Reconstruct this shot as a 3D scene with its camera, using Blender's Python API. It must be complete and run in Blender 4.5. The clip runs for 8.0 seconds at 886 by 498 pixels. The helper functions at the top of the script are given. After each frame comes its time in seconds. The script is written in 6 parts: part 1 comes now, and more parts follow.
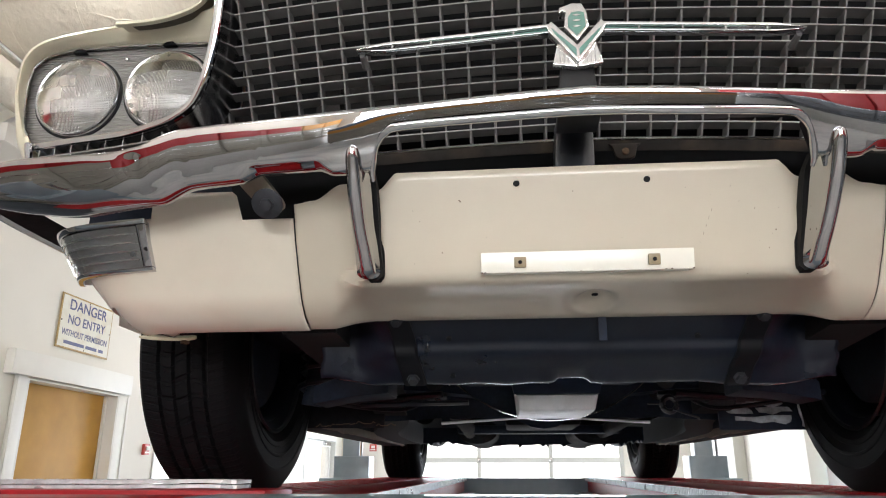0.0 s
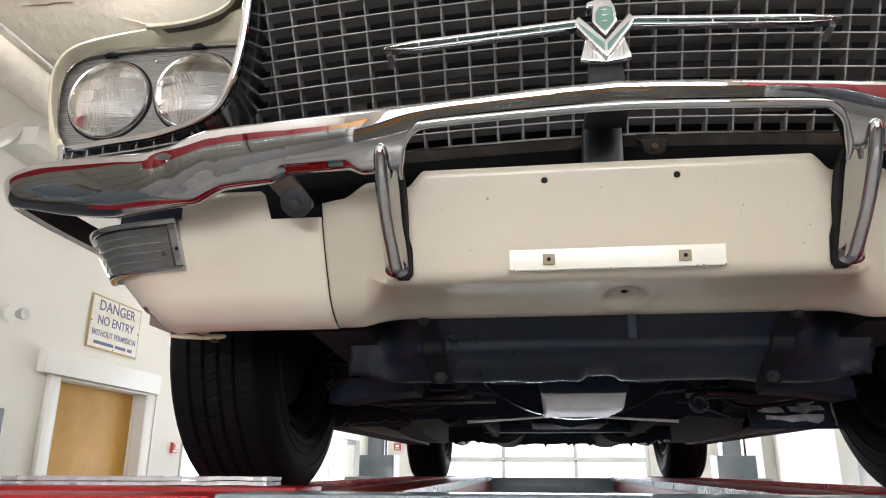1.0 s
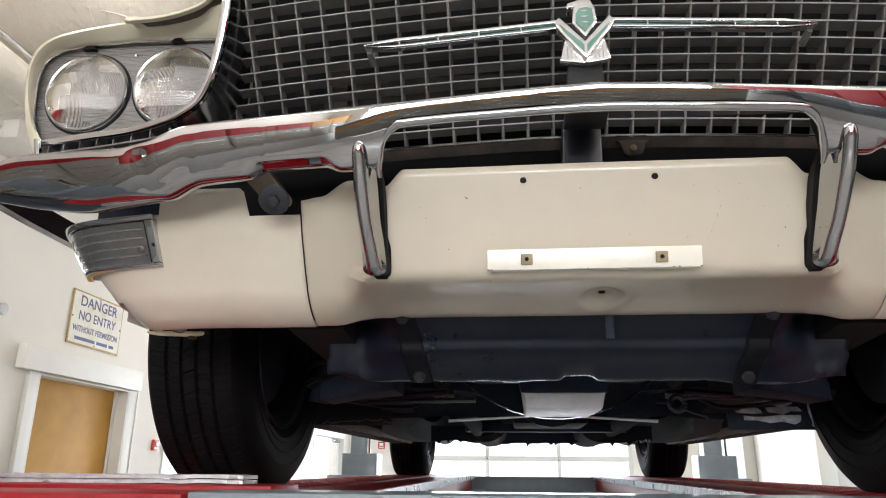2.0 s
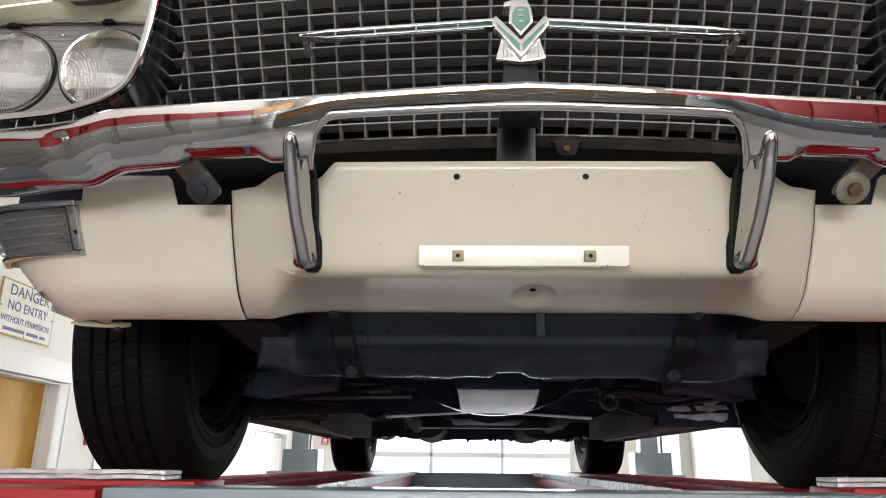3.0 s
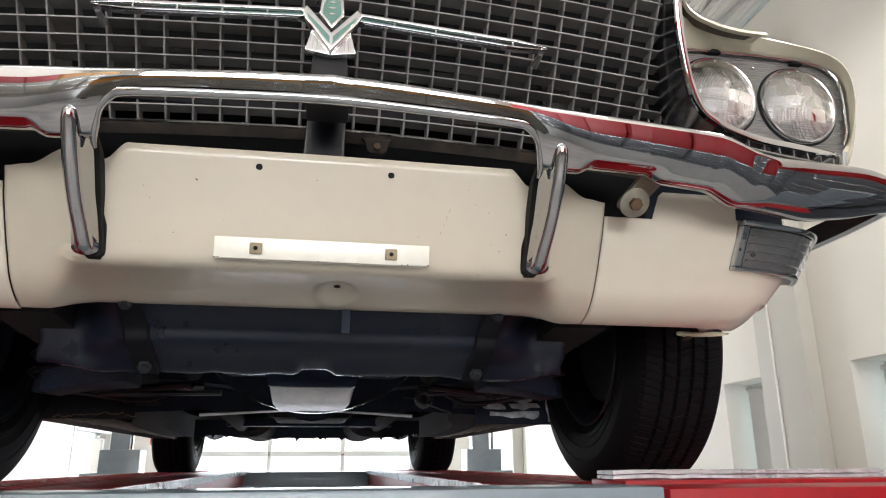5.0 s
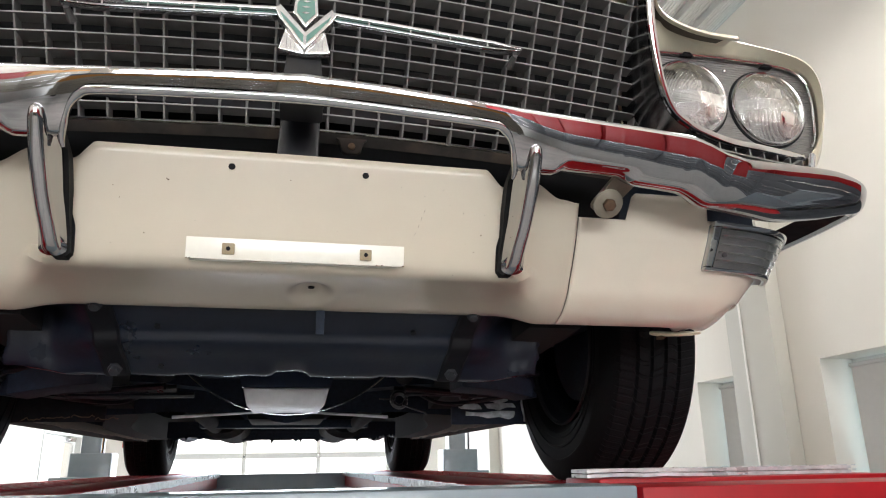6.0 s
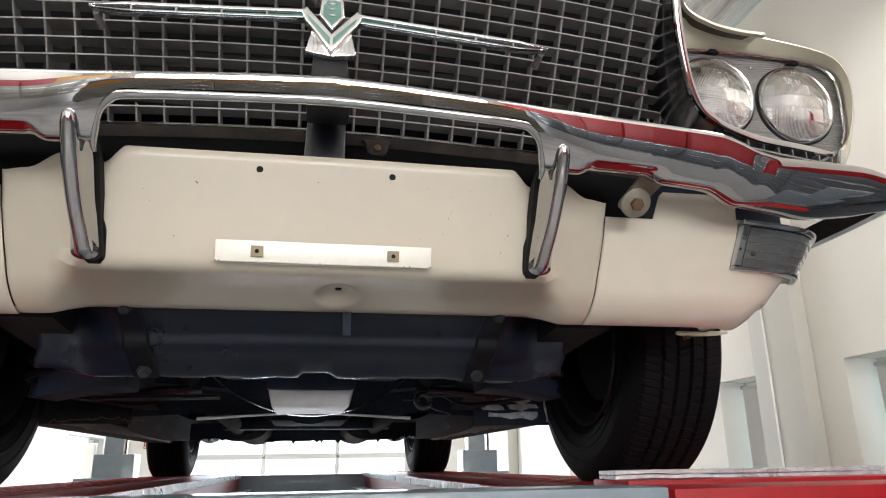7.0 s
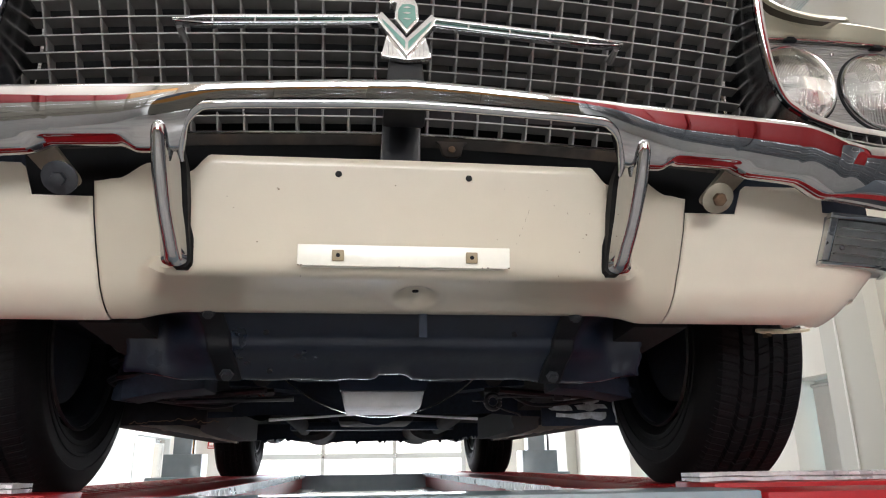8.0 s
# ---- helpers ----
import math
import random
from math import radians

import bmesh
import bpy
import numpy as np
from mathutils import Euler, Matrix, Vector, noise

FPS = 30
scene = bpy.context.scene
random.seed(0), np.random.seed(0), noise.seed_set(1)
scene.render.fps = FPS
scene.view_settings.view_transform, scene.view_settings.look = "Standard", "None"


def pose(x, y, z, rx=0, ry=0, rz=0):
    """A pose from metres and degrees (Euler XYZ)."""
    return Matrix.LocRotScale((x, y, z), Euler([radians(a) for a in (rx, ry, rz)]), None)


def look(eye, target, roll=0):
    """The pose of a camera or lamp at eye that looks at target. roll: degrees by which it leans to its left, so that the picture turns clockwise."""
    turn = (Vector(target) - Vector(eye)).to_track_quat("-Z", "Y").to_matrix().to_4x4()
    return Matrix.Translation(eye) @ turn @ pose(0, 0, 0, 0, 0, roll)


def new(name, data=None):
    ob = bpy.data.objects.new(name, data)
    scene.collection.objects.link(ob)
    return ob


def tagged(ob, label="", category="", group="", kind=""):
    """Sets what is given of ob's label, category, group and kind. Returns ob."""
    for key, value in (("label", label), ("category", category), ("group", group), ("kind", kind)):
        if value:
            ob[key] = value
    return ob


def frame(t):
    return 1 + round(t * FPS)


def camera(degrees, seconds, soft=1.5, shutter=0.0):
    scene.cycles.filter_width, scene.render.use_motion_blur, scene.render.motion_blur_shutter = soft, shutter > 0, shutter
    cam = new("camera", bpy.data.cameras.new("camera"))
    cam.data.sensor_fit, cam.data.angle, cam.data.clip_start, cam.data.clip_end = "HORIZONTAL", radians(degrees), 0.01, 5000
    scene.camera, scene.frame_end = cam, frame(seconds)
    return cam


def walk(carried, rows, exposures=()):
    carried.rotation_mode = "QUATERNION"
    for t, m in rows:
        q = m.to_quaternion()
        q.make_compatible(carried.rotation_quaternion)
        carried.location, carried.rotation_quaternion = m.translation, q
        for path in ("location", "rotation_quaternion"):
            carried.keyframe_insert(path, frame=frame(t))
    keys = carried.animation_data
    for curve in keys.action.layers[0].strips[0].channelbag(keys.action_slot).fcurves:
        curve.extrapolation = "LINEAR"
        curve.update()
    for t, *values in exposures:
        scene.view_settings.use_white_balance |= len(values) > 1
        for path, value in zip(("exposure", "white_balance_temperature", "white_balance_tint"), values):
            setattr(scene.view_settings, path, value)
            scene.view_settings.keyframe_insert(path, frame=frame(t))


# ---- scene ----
cam = camera(64.2, 8.0, soft=1.1)
PATH = [
    (0, (-0.111, 0.284, 1.448), (-0.282, 2.186, 2.044), -0.0),
    (0.5, (-0.118, 0.284, 1.447), (-0.329, 2.182, 2.041), 0.1),
    (1, (-0.119, 0.285, 1.446), (-0.353, 2.18, 2.04), 0.2),
    (2.5, (-0.096, 0.289, 1.447), (-0.238, 2.195, 2.034), 0.6),
    (3, (-0.082, 0.292, 1.446), (-0.139, 2.205, 2.029), 0.6),
    (3.5, (-0.061, 0.295, 1.445), (-0.012, 2.208, 2.027), 0.5),
    (4, (-0.043, 0.298, 1.446), (0.117, 2.205, 2.027), 0.3),
    (4.5, (-0.022, 0.296, 1.447), (0.24, 2.192, 2.027), 0.1),
    (5, (-0.01, 0.294, 1.446), (0.342, 2.176, 2.025), -0.3),
    (6.5, (-0.007, 0.294, 1.447), (0.412, 2.162, 2.026), -0.9),
    (7, (-0.022, 0.299, 1.448), (0.35, 2.176, 2.029), -0.9),
    (7.5, (-0.038, 0.305, 1.451), (0.267, 2.193, 2.033), -0.9),
    (8, (-0.059, 0.307, 1.451), (0.172, 2.207, 2.034), -0.8),
]
walk(cam, [(t, look(eye, target, roll)) for t, eye, target, roll in PATH], exposures=[(0.0, 0.0)])

# ---- world and light ----
FLOOR, RUN = -0.15, 1.40            # shop floor, top of the lift's runways
WEST, EAST, NORTH, SOUTH, ROOF = -3.05, 3.0, 13.0, -5.5, 4.5

world = bpy.data.worlds.new("daylight")
scene.world = world
world.use_nodes = True
sky = world.node_tree.nodes.new("ShaderNodeTexSky")
sky.sky_type, sky.sun_disc = "NISHITA", False
sky.sun_elevation, sky.sun_rotation = radians(40), radians(200)
world.node_tree.links.new(sky.outputs[0], world.node_tree.nodes["Background"].inputs[0])
world.node_tree.nodes["Background"].inputs[1].default_value = 0.12


def sun_lamp(strength):
    data = bpy.data.lights.new("sun", "SUN")
    data.energy, data.angle, data.color = strength, radians(0.6), (1, 0.95, 0.87)
    ob = new("sun", data)
    ob.matrix_basis = look((0, 0, 0), (0.25, -0.7, -0.65))
    return ob


def area_lamp(x, y, z, to, w, h, watts, color=(1, 1, 1)):
    """An area lamp of that size: daylight in an opening, or an added strip light."""
    data = bpy.data.lights.new("opening_or_strip_lamp", "AREA")
    data.shape, data.size, data.size_y, data.energy, data.color = "RECTANGLE", w, h, watts, color
    ob = new("opening_or_strip_lamp", data)
    ob.matrix_basis = look((x, y, z), to)
    return ob


sun_lamp(3.0)
area_lamp(0, NORTH - 0.12, 1.6, (0, 0, 1.6), 3.6, 3.2, 330, (0.88, 0.96, 1.08))
area_lamp(0, SOUTH + 0.12, 1.55, (0, 9, 1.6), 4.6, 3.1, 440, (0.965, 0.985, 1.01))
# unseen strip lamps, added to brighten walls, floor and car
ADDED_STRIPS = ((-2.1, -2.4), (2.1, -2.4), (-2.1, 2.0), (2.1, 2.0), (-2.1, 6.8), (2.1, 6.8))
for cx, cy in ADDED_STRIPS:
    area_lamp(cx, cy, ROOF - 0.62, (cx, cy + 0.001, 0), 0.3, 2.3, {-2.4: 34, 2.0: 9 if cx < 0 else 22, 6.8: 23}[cy], (1, 0.985, 0.965))

# ---- materials ----
def shader(name, base, rough=0.5, metal=0.0, coat=0.0, spec=0.5, grain=0.0, grain_size=60.0, bump=0.0, bump_size=120.0, stain=None, stain_amount=0.0, stain_size=4.0, each=0.0, rough_var=0.0):
    """A painted, metal or rubber surface: base colour, fine grain, larger stains, relief."""
    m = bpy.data.materials.new(name)
    m.use_nodes = True
    t = m.node_tree
    n, l = t.nodes, t.links
    p = n["Principled BSDF"]
    p.inputs["Roughness"].default_value, p.inputs["Metallic"].default_value = rough, metal
    p.inputs["Coat Weight"].default_value, p.inputs["Coat Roughness"].default_value = coat, 0.05
    p.inputs["Specular IOR Level"].default_value = spec
    tc = n.new("ShaderNodeTexCoord")
    def noise_tex(size, detail):
        q = n.new("ShaderNodeTexNoise")
        q.inputs["Scale"].default_value, q.inputs["Detail"].default_value = size, detail
        l.new(tc.outputs["Object"], q.inputs["Vector"])
        return q.outputs["Fac"]
    def mix(a, b, fac):
        q = n.new("ShaderNodeMix")
        q.data_type = "RGBA"
        for v, i in ((fac, 0), (a, 6), (b, 7)):
            if isinstance(v, (int, float)):
                q.inputs[i].default_value = v
            elif isinstance(v, tuple):
                q.inputs[i].default_value = (*v, 1)
            else:
                l.new(v, q.inputs[i])
        return q.outputs[2]
    def ramp(v, lo, hi, top=1.0):
        q = n.new("ShaderNodeMapRange")
        for i, a in ((1, lo), (2, hi), (3, 0.0), (4, top)):
            q.inputs[i].default_value = a
        l.new(v, q.inputs[0])
        return q.outputs[0]
    col = mix(base, base, 0.0)
    if grain:
        col = mix(col, tuple(min(1, c * (1 - grain)) for c in base), ramp(noise_tex(grain_size, 4), 0.3, 0.7))
    if stain:
        col = mix(col, stain, ramp(noise_tex(stain_size, 6), 0.5, 0.72, stain_amount))
    if each:
        info = n.new("ShaderNodeObjectInfo")
        col = mix(col, tuple(c * 0.6 for c in base), ramp(info.outputs["Random"], 0, 1, each))
    l.new(col, p.inputs["Base Color"])
    if rough_var:
        q = n.new("ShaderNodeMapRange")
        for i, a in ((1, 0.3), (2, 0.7), (3, max(0.0, rough - rough_var)), (4, min(1.0, rough + rough_var))):
            q.inputs[i].default_value = a
        l.new(noise_tex(14, 5), q.inputs[0])
        l.new(q.outputs[0], p.inputs["Roughness"])
    if bump:
        b = n.new("ShaderNodeBump")
        b.inputs["Strength"].default_value, b.inputs["Distance"].default_value = bump, 0.002
        l.new(noise_tex(bump_size, 5), b.inputs["Height"])
        l.new(b.outputs[0], p.inputs["Normal"])
    return m


def ridged(m, axis, per_metre, depth, coords="Object"):
    """Adds fine parallel ridges across an axis to a material's relief."""
    t = m.node_tree
    n, l = t.nodes, t.links
    tc, w, b = n.new("ShaderNodeTexCoord"), n.new("ShaderNodeTexWave"), n.new("ShaderNodeBump")
    w.bands_direction, w.wave_profile = axis, "SIN"
    w.inputs["Scale"].default_value = per_metre / 3.183
    b.inputs["Strength"].default_value, b.inputs["Distance"].default_value = 1.0, depth
    l.new(tc.outputs[coords], w.inputs["Vector"])
    l.new(w.outputs["Fac"], b.inputs["Height"])
    old = n["Principled BSDF"].inputs["Normal"].links
    if old:
        l.new(old[0].from_socket, b.inputs["Normal"])
    l.new(b.outputs[0], n["Principled BSDF"].inputs["Normal"])
    return m


def moulded(m):
    """Pressed lens glass: blocks with upright flutes of uneven depth, set off by shallow steps."""
    t = m.node_tree
    n = lambda kind: t.nodes.new("ShaderNode" + kind)
    def calc(op, a, b=None):
        c = n("Math")
        c.operation = op
        t.links.new(a, c.inputs[0])
        if b is not None:
            if isinstance(b, (int, float)):
                c.inputs[1].default_value = b
            else:
                t.links.new(b, c.inputs[1])
        return c.outputs[0]
    where, split = n("TexCoord"), n("SeparateXYZ")
    t.links.new(where.outputs["Object"], split.inputs[0])
    x, z = split.outputs["X"], split.outputs["Z"]
    level = calc("FLOOR", calc("MULTIPLY", z, 44.0))
    column = calc("FLOOR", calc("ADD", calc("MULTIPLY", x, 31.0), calc("MULTIPLY", level, 0.37)))
    cell, chance = n("CombineXYZ"), n("TexWhiteNoise")
    t.links.new(column, cell.inputs[0])
    t.links.new(level, cell.inputs[2])
    t.links.new(cell.outputs[0], chance.inputs["Vector"])
    depth = calc("POWER", chance.outputs["Value"], 1.6)
    flute = calc("ABSOLUTE", calc("SINE", calc("MULTIPLY", x, 1250.0)))
    cup = calc("MULTIPLY", calc("POWER", calc("ABSOLUTE", calc("SUBTRACT", calc("FRACT", calc("MULTIPLY", z, 44.0)), 0.5)), 2.0), 1.6)
    bump = n("Bump")
    bump.inputs["Strength"].default_value, bump.inputs["Distance"].default_value = 1.0, 0.0008
    t.links.new(calc("ADD", calc("MULTIPLY", flute, depth), calc("ADD", cup, calc("MULTIPLY", chance.outputs["Value"], 0.6))), bump.inputs["Height"])
    for node in t.nodes:
        if node.type in ("BSDF_PRINCIPLED", "BSDF_GLASS"):
            t.links.new(bump.outputs[0], node.inputs["Normal"])
    return m


def glowing(name, color, strength):
    m = bpy.data.materials.new(name)
    m.use_nodes = True
    n, l = m.node_tree.nodes, m.node_tree.links
    n.remove(n["Principled BSDF"])
    e = n.new("ShaderNodeEmission")
    e.inputs[0].default_value, e.inputs[1].default_value = (*color, 1), strength
    l.new(e.outputs[0], n["Material Output"].inputs[0])
    return m


def glass(name, tint=(1, 1, 1), rough=0.0, ior=1.45):
    m = bpy.data.materials.new(name)
    m.use_nodes = True
    p = m.node_tree.nodes["Principled BSDF"]
    p.inputs["Base Color"].default_value = (*tint, 1)
    p.inputs["Transmission Weight"].default_value, p.inputs["Roughness"].default_value, p.inputs["IOR"].default_value = 1.0, rough, ior
    return m


CHROME = shader("chrome", (0.535, 0.54, 0.555), 0.025, 1.0, bump=0.035, bump_size=14.0, grain=0.06, grain_size=30, rough_var=0.012)
DULL_CHROME = shader("dull_chrome", (0.62, 0.62, 0.62), 0.16, 1.0, bump=0.05, bump_size=60, grain=0.1)
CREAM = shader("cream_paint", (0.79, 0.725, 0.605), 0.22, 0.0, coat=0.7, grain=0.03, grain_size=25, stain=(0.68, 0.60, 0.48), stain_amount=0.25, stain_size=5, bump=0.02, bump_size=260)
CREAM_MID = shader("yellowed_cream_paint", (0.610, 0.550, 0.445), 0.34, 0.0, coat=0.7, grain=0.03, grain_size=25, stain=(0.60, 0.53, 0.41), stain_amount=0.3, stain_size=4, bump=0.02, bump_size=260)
CREAM_OLD = shader("old_cream_paint", (0.79, 0.735, 0.565), 0.38, 0.0, coat=0.3, grain=0.06, grain_size=40, stain=(0.64, 0.58, 0.40), stain_amount=0.3, stain_size=7)
WHITE_METAL = shader("white_bracket_paint", (0.86, 0.84, 0.75), 0.35, 0.0, coat=0.4, grain=0.04, stain=(0.6, 0.5, 0.36), stain_amount=0.25, stain_size=14)
# undercoat black, lifted and blued to hold the haze under the car
BLACK = shader("hazed_black_undercoat", (0.016, 0.026, 0.048), 0.65, 0.0, spec=0.3, grain=0.4, grain_size=90, bump=0.35, bump_size=160, stain=(0.020, 0.021, 0.025), stain_amount=0.5, stain_size=6)
BLACK_SHINE = shader("black_chassis_paint", (0.010, 0.012, 0.018), 0.28, 0.0, spec=0.6, grain=0.3, grain_size=50, bump=0.15, bump_size=30)
# the blue in this black is haze put into the colour
SHIELD = shader("hazed_black_shield_paint", (0.0070, 0.0110, 0.0215), 0.36, 0.0, spec=0.36, grain=0.3, grain_size=30, bump=0.14, bump_size=120, rough_var=0.10)
TONGUE = shader("tan_bracket_primer", (0.27, 0.24, 0.185), 0.45, 0.2, grain=0.25, grain_size=40, stain=(0.20, 0.16, 0.11), stain_amount=0.5, stain_size=25)
ZINC = shader("zinc_plated_steel", (0.36, 0.335, 0.27), 0.42, 0.6, grain=0.2, grain_size=60)
BOLT_DARK = shader("dull_dark_bolt", (0.06, 0.065, 0.075), 0.45, 0.5, grain=0.3, grain_size=90, bump=0.2, bump_size=150)
STRAP = shader("matt_black_strap_paint", (0.0040, 0.0048, 0.0070), 0.55, 0.0, spec=0.25, grain=0.3, grain_size=60, bump=0.1, bump_size=80)
NAVY = shader("dark_blue_engine_paint", (0.012, 0.025, 0.060), 0.4, 0.0, grain=0.3, grain_size=40, bump=0.2, bump_size=60)
DUSTY = shader("dusty_brown_steel", (0.036, 0.032, 0.029), 0.75, 0.0, spec=0.25, grain=0.35, grain_size=45, stain=(0.10, 0.07, 0.05), stain_amount=0.5, stain_size=18)
POST = shader("matt_black_post_paint", (0.022, 0.022, 0.024), 0.55, 0.0, spec=0.35, grain=0.3, grain_size=60, stain=(0.04, 0.038, 0.036), stain_amount=0.4, stain_size=20)
RADIATOR = shader("brown_radiator_fins", (0.018, 0.015, 0.013), 0.8, 0.0, grain=0.5, grain_size=90, stain=(0.03, 0.027, 0.025), stain_amount=0.7, stain_size=12)
# near black puts the shade of hollows into the colour; also rubber stops
DEEP_BLACK = shader("hollow_shade_black", (0.0045, 0.0050, 0.0065), 0.9, grain=0.3)
RUSTY = shader("rusty_steel", (0.020, 0.020, 0.024), 0.85, 0.0, spec=0.15, grain=0.4, grain_size=50, stain=(0.05, 0.030, 0.024), stain_amount=0.5, stain_size=9, bump=0.4, bump_size=90)
# dark brown that stands for the shade under the hood lip
LIP_SHADE = shader("lip_shade_brown", (0.15, 0.125, 0.095), 0.7, 0.0, spec=0.2, grain=0.3, grain_size=60)
SEALER = shader("brushed_grey_sealer", (0.80, 0.85, 0.90), 0.42, 0.1, grain=0.5, grain_size=45, bump=0.5, bump_size=60, stain=(0.12, 0.12, 0.13), stain_amount=0.7, stain_size=40)
RUST_BOLT = shader("rusted_bolt", (0.16, 0.10, 0.06), 0.65, 0.3, grain=0.4, grain_size=120, bump=0.4, bump_size=200)
SILVER = shader("silver_paint", (0.80, 0.81, 0.84), 0.55, 0.05, grain=0.12, grain_size=35, bump=0.3, bump_size=70, stain=(0.35, 0.35, 0.36), stain_amount=0.35, stain_size=14)
GRILLE = shader("grey_grille_paint", (0.165, 0.162, 0.158), 0.5, 0.0, grain=0.15, grain_size=60, stain=(0.10, 0.098, 0.095), stain_amount=0.5, stain_size=15)
# paler grey for the front edges of the bars
GRILLE_EDGE = shader("pale_grille_edge", (0.24, 0.235, 0.23), 0.42, 0.3, grain=0.2, grain_size=70)
RUBBER = shader("tyre_rubber", (0.010, 0.010, 0.011), 0.65, 0.0, spec=0.22, grain=0.3, grain_size=120, bump=0.15, bump_size=300, stain=(0.022, 0.021, 0.02), stain_amount=0.4, stain_size=7)
def treaded(m):
    """Curved sipes across the tyre's ribs, by the tread's own unrolled coordinates."""
    n, l = m.node_tree.nodes, m.node_tree.links
    uv, w, r, b = n.new("ShaderNodeUVMap"), n.new("ShaderNodeTexWave"), n.new("ShaderNodeMapRange"), n.new("ShaderNodeBump")
    uv.uv_map = "tread"
    w.bands_direction, w.wave_profile = "X", "SIN"
    w.inputs["Scale"].default_value = 0.31416
    l.new(uv.outputs[0], w.inputs["Vector"])
    for i, a in ((1, 0.70), (2, 0.88), (3, 1.0), (4, 0.0)):
        r.inputs[i].default_value = a
    l.new(w.outputs["Fac"], r.inputs[0])
    b.inputs["Strength"].default_value, b.inputs["Distance"].default_value = 1.0, 0.009
    l.new(r.outputs[0], b.inputs["Height"])
    p = n["Principled BSDF"]
    l.new(p.inputs["Normal"].links[0].from_socket, b.inputs["Normal"])
    l.new(b.outputs[0], p.inputs["Normal"])
    return m


TYRE = treaded(shader("tyre_tread_rubber", (0.0062, 0.0068, 0.0082), 0.7, 0.0, spec=0.16, grain=0.3, grain_size=120, bump=0.15, bump_size=300, stain=(0.008, 0.008, 0.009), stain_amount=0.4, stain_size=7))
TEAL = shader("teal_enamel", (0.15, 0.31, 0.26), 0.3, 0.0, coat=0.6, grain=0.15, grain_size=80)
EMBLEM_WHITE = shader("polished_emblem_metal", (0.80, 0.80, 0.79), 0.17, 0.85, grain=0.08)
BEZEL = ridged(shader("ribbed_grey_aluminium", (0.36, 0.35, 0.34), 0.4, 0.6, grain=0.1), "Z", 210, 0.0012)
LENS = glass("headlight_glass", (0.99, 0.99, 0.975), 0.01, 1.42)
LENS = moulded(LENS)
DARK_CHROME = shader("smoky_chrome", (0.30, 0.30, 0.305), 0.2, 1.0, bump=0.1, bump_size=30)
LAMP_SHELL = shader("dull_lamp_shell", (0.33, 0.328, 0.322), 0.30, 0.75, grain=0.2, grain_size=30)
REFLECTOR = shader("headlight_reflector", (0.80, 0.79, 0.755), 0.07, 0.93, bump=0.05, bump_size=30, grain=0.05)
CLEAR = glass("clear_lamp_plastic", (0.93, 0.94, 0.93), 0.06)
RED = shader("red_lift_paint", (0.36, 0.004, 0.010), 0.42, 0.0, spec=0.3, grain=0.15, grain_size=25, stain=(0.24, 0.008, 0.010), stain_amount=0.4, stain_size=8, bump=0.12, bump_size=90)
LIFT_GREY = shader("grey_lift_paint", (0.225, 0.28, 0.32), 0.4, 0.0, coat=0.3, grain=0.1, grain_size=20, stain=(0.30, 0.33, 0.35), stain_amount=0.35, stain_size=6, bump=0.1, bump_size=60)
TREADPLATE = shader("bright_treadplate", (0.70, 0.71, 0.73), 0.33, 0.55, grain=0.35, grain_size=55, bump=0.2, bump_size=120, rough_var=0.1)
WALL = shader("wall_paint", (0.80, 0.765, 0.70), 0.75, 0.0, grain=0.025, grain_size=3, bump=0.05, bump_size=300, stain=(0.74, 0.70, 0.62), stain_amount=0.3, stain_size=1.2)
TRIM = shader("white_trim_paint", (0.82, 0.80, 0.75), 0.5, 0.0, grain=0.03, grain_size=8, bump=0.04, bump_size=200)
PILASTER = shader("grey_column_paint", (0.56, 0.545, 0.49), 0.7, 0.0, grain=0.03, grain_size=5)
OAK = ridged(shader("oak_veneer", (0.60, 0.32, 0.06), 0.55, 0.0, spec=0.3, grain=0.16, grain_size=7, stain=(0.50, 0.24, 0.04), stain_amount=0.5, stain_size=3), "Y", 60, 0.0001)
CONCRETE = shader("sealed_concrete", (0.45, 0.445, 0.435), 0.24, 0.0, coat=0.25, grain=0.15, grain_size=4, stain=(0.21, 0.21, 0.212), stain_amount=0.5, stain_size=1.5, bump=0.05, bump_size=60)
CEILING = ridged(shader("white_metal_deck", (0.78, 0.77, 0.74), 0.55, 0.0, grain=0.04), "X", 40, 0.004)
WRAP = shader("white_duct_wrap", (0.75, 0.69, 0.595), 0.6, 0.0, grain=0.05, grain_size=3, bump=0.7, bump_size=11, stain=(0.68, 0.63, 0.55), stain_amount=0.4, stain_size=3)
for node in WRAP.node_tree.nodes:
    if node.bl_idname == "ShaderNodeBump":
        node.inputs["Distance"].default_value = 0.03
ALUMINIUM = shader("white_door_aluminium", (0.74, 0.74, 0.71), 0.45, 0.1, grain=0.05)
PANE = glass("window_glass")
OUTSIDE = glowing("bright_overcast_day", (1.0, 0.99, 0.97), 2.6)
COOL_DAY = glowing("cool_daylight", (0.66, 0.88, 0.97), 3.2)
# glow of the added, unseen strip lights
ADDED_GLOW = glowing("added_light_glow", (1.0, 0.97, 0.92), 5.0)
SHADE = shader("roller_shade_cloth", (0.66, 0.65, 0.64), 0.8, 0.0, grain=0.04, grain_size=30)
SIGN_WHITE = shader("white_sign_enamel", (0.80, 0.77, 0.68), 0.35, 0.0, coat=0.5, grain=0.05, stain=(0.50, 0.32, 0.14), stain_amount=0.35, stain_size=9)
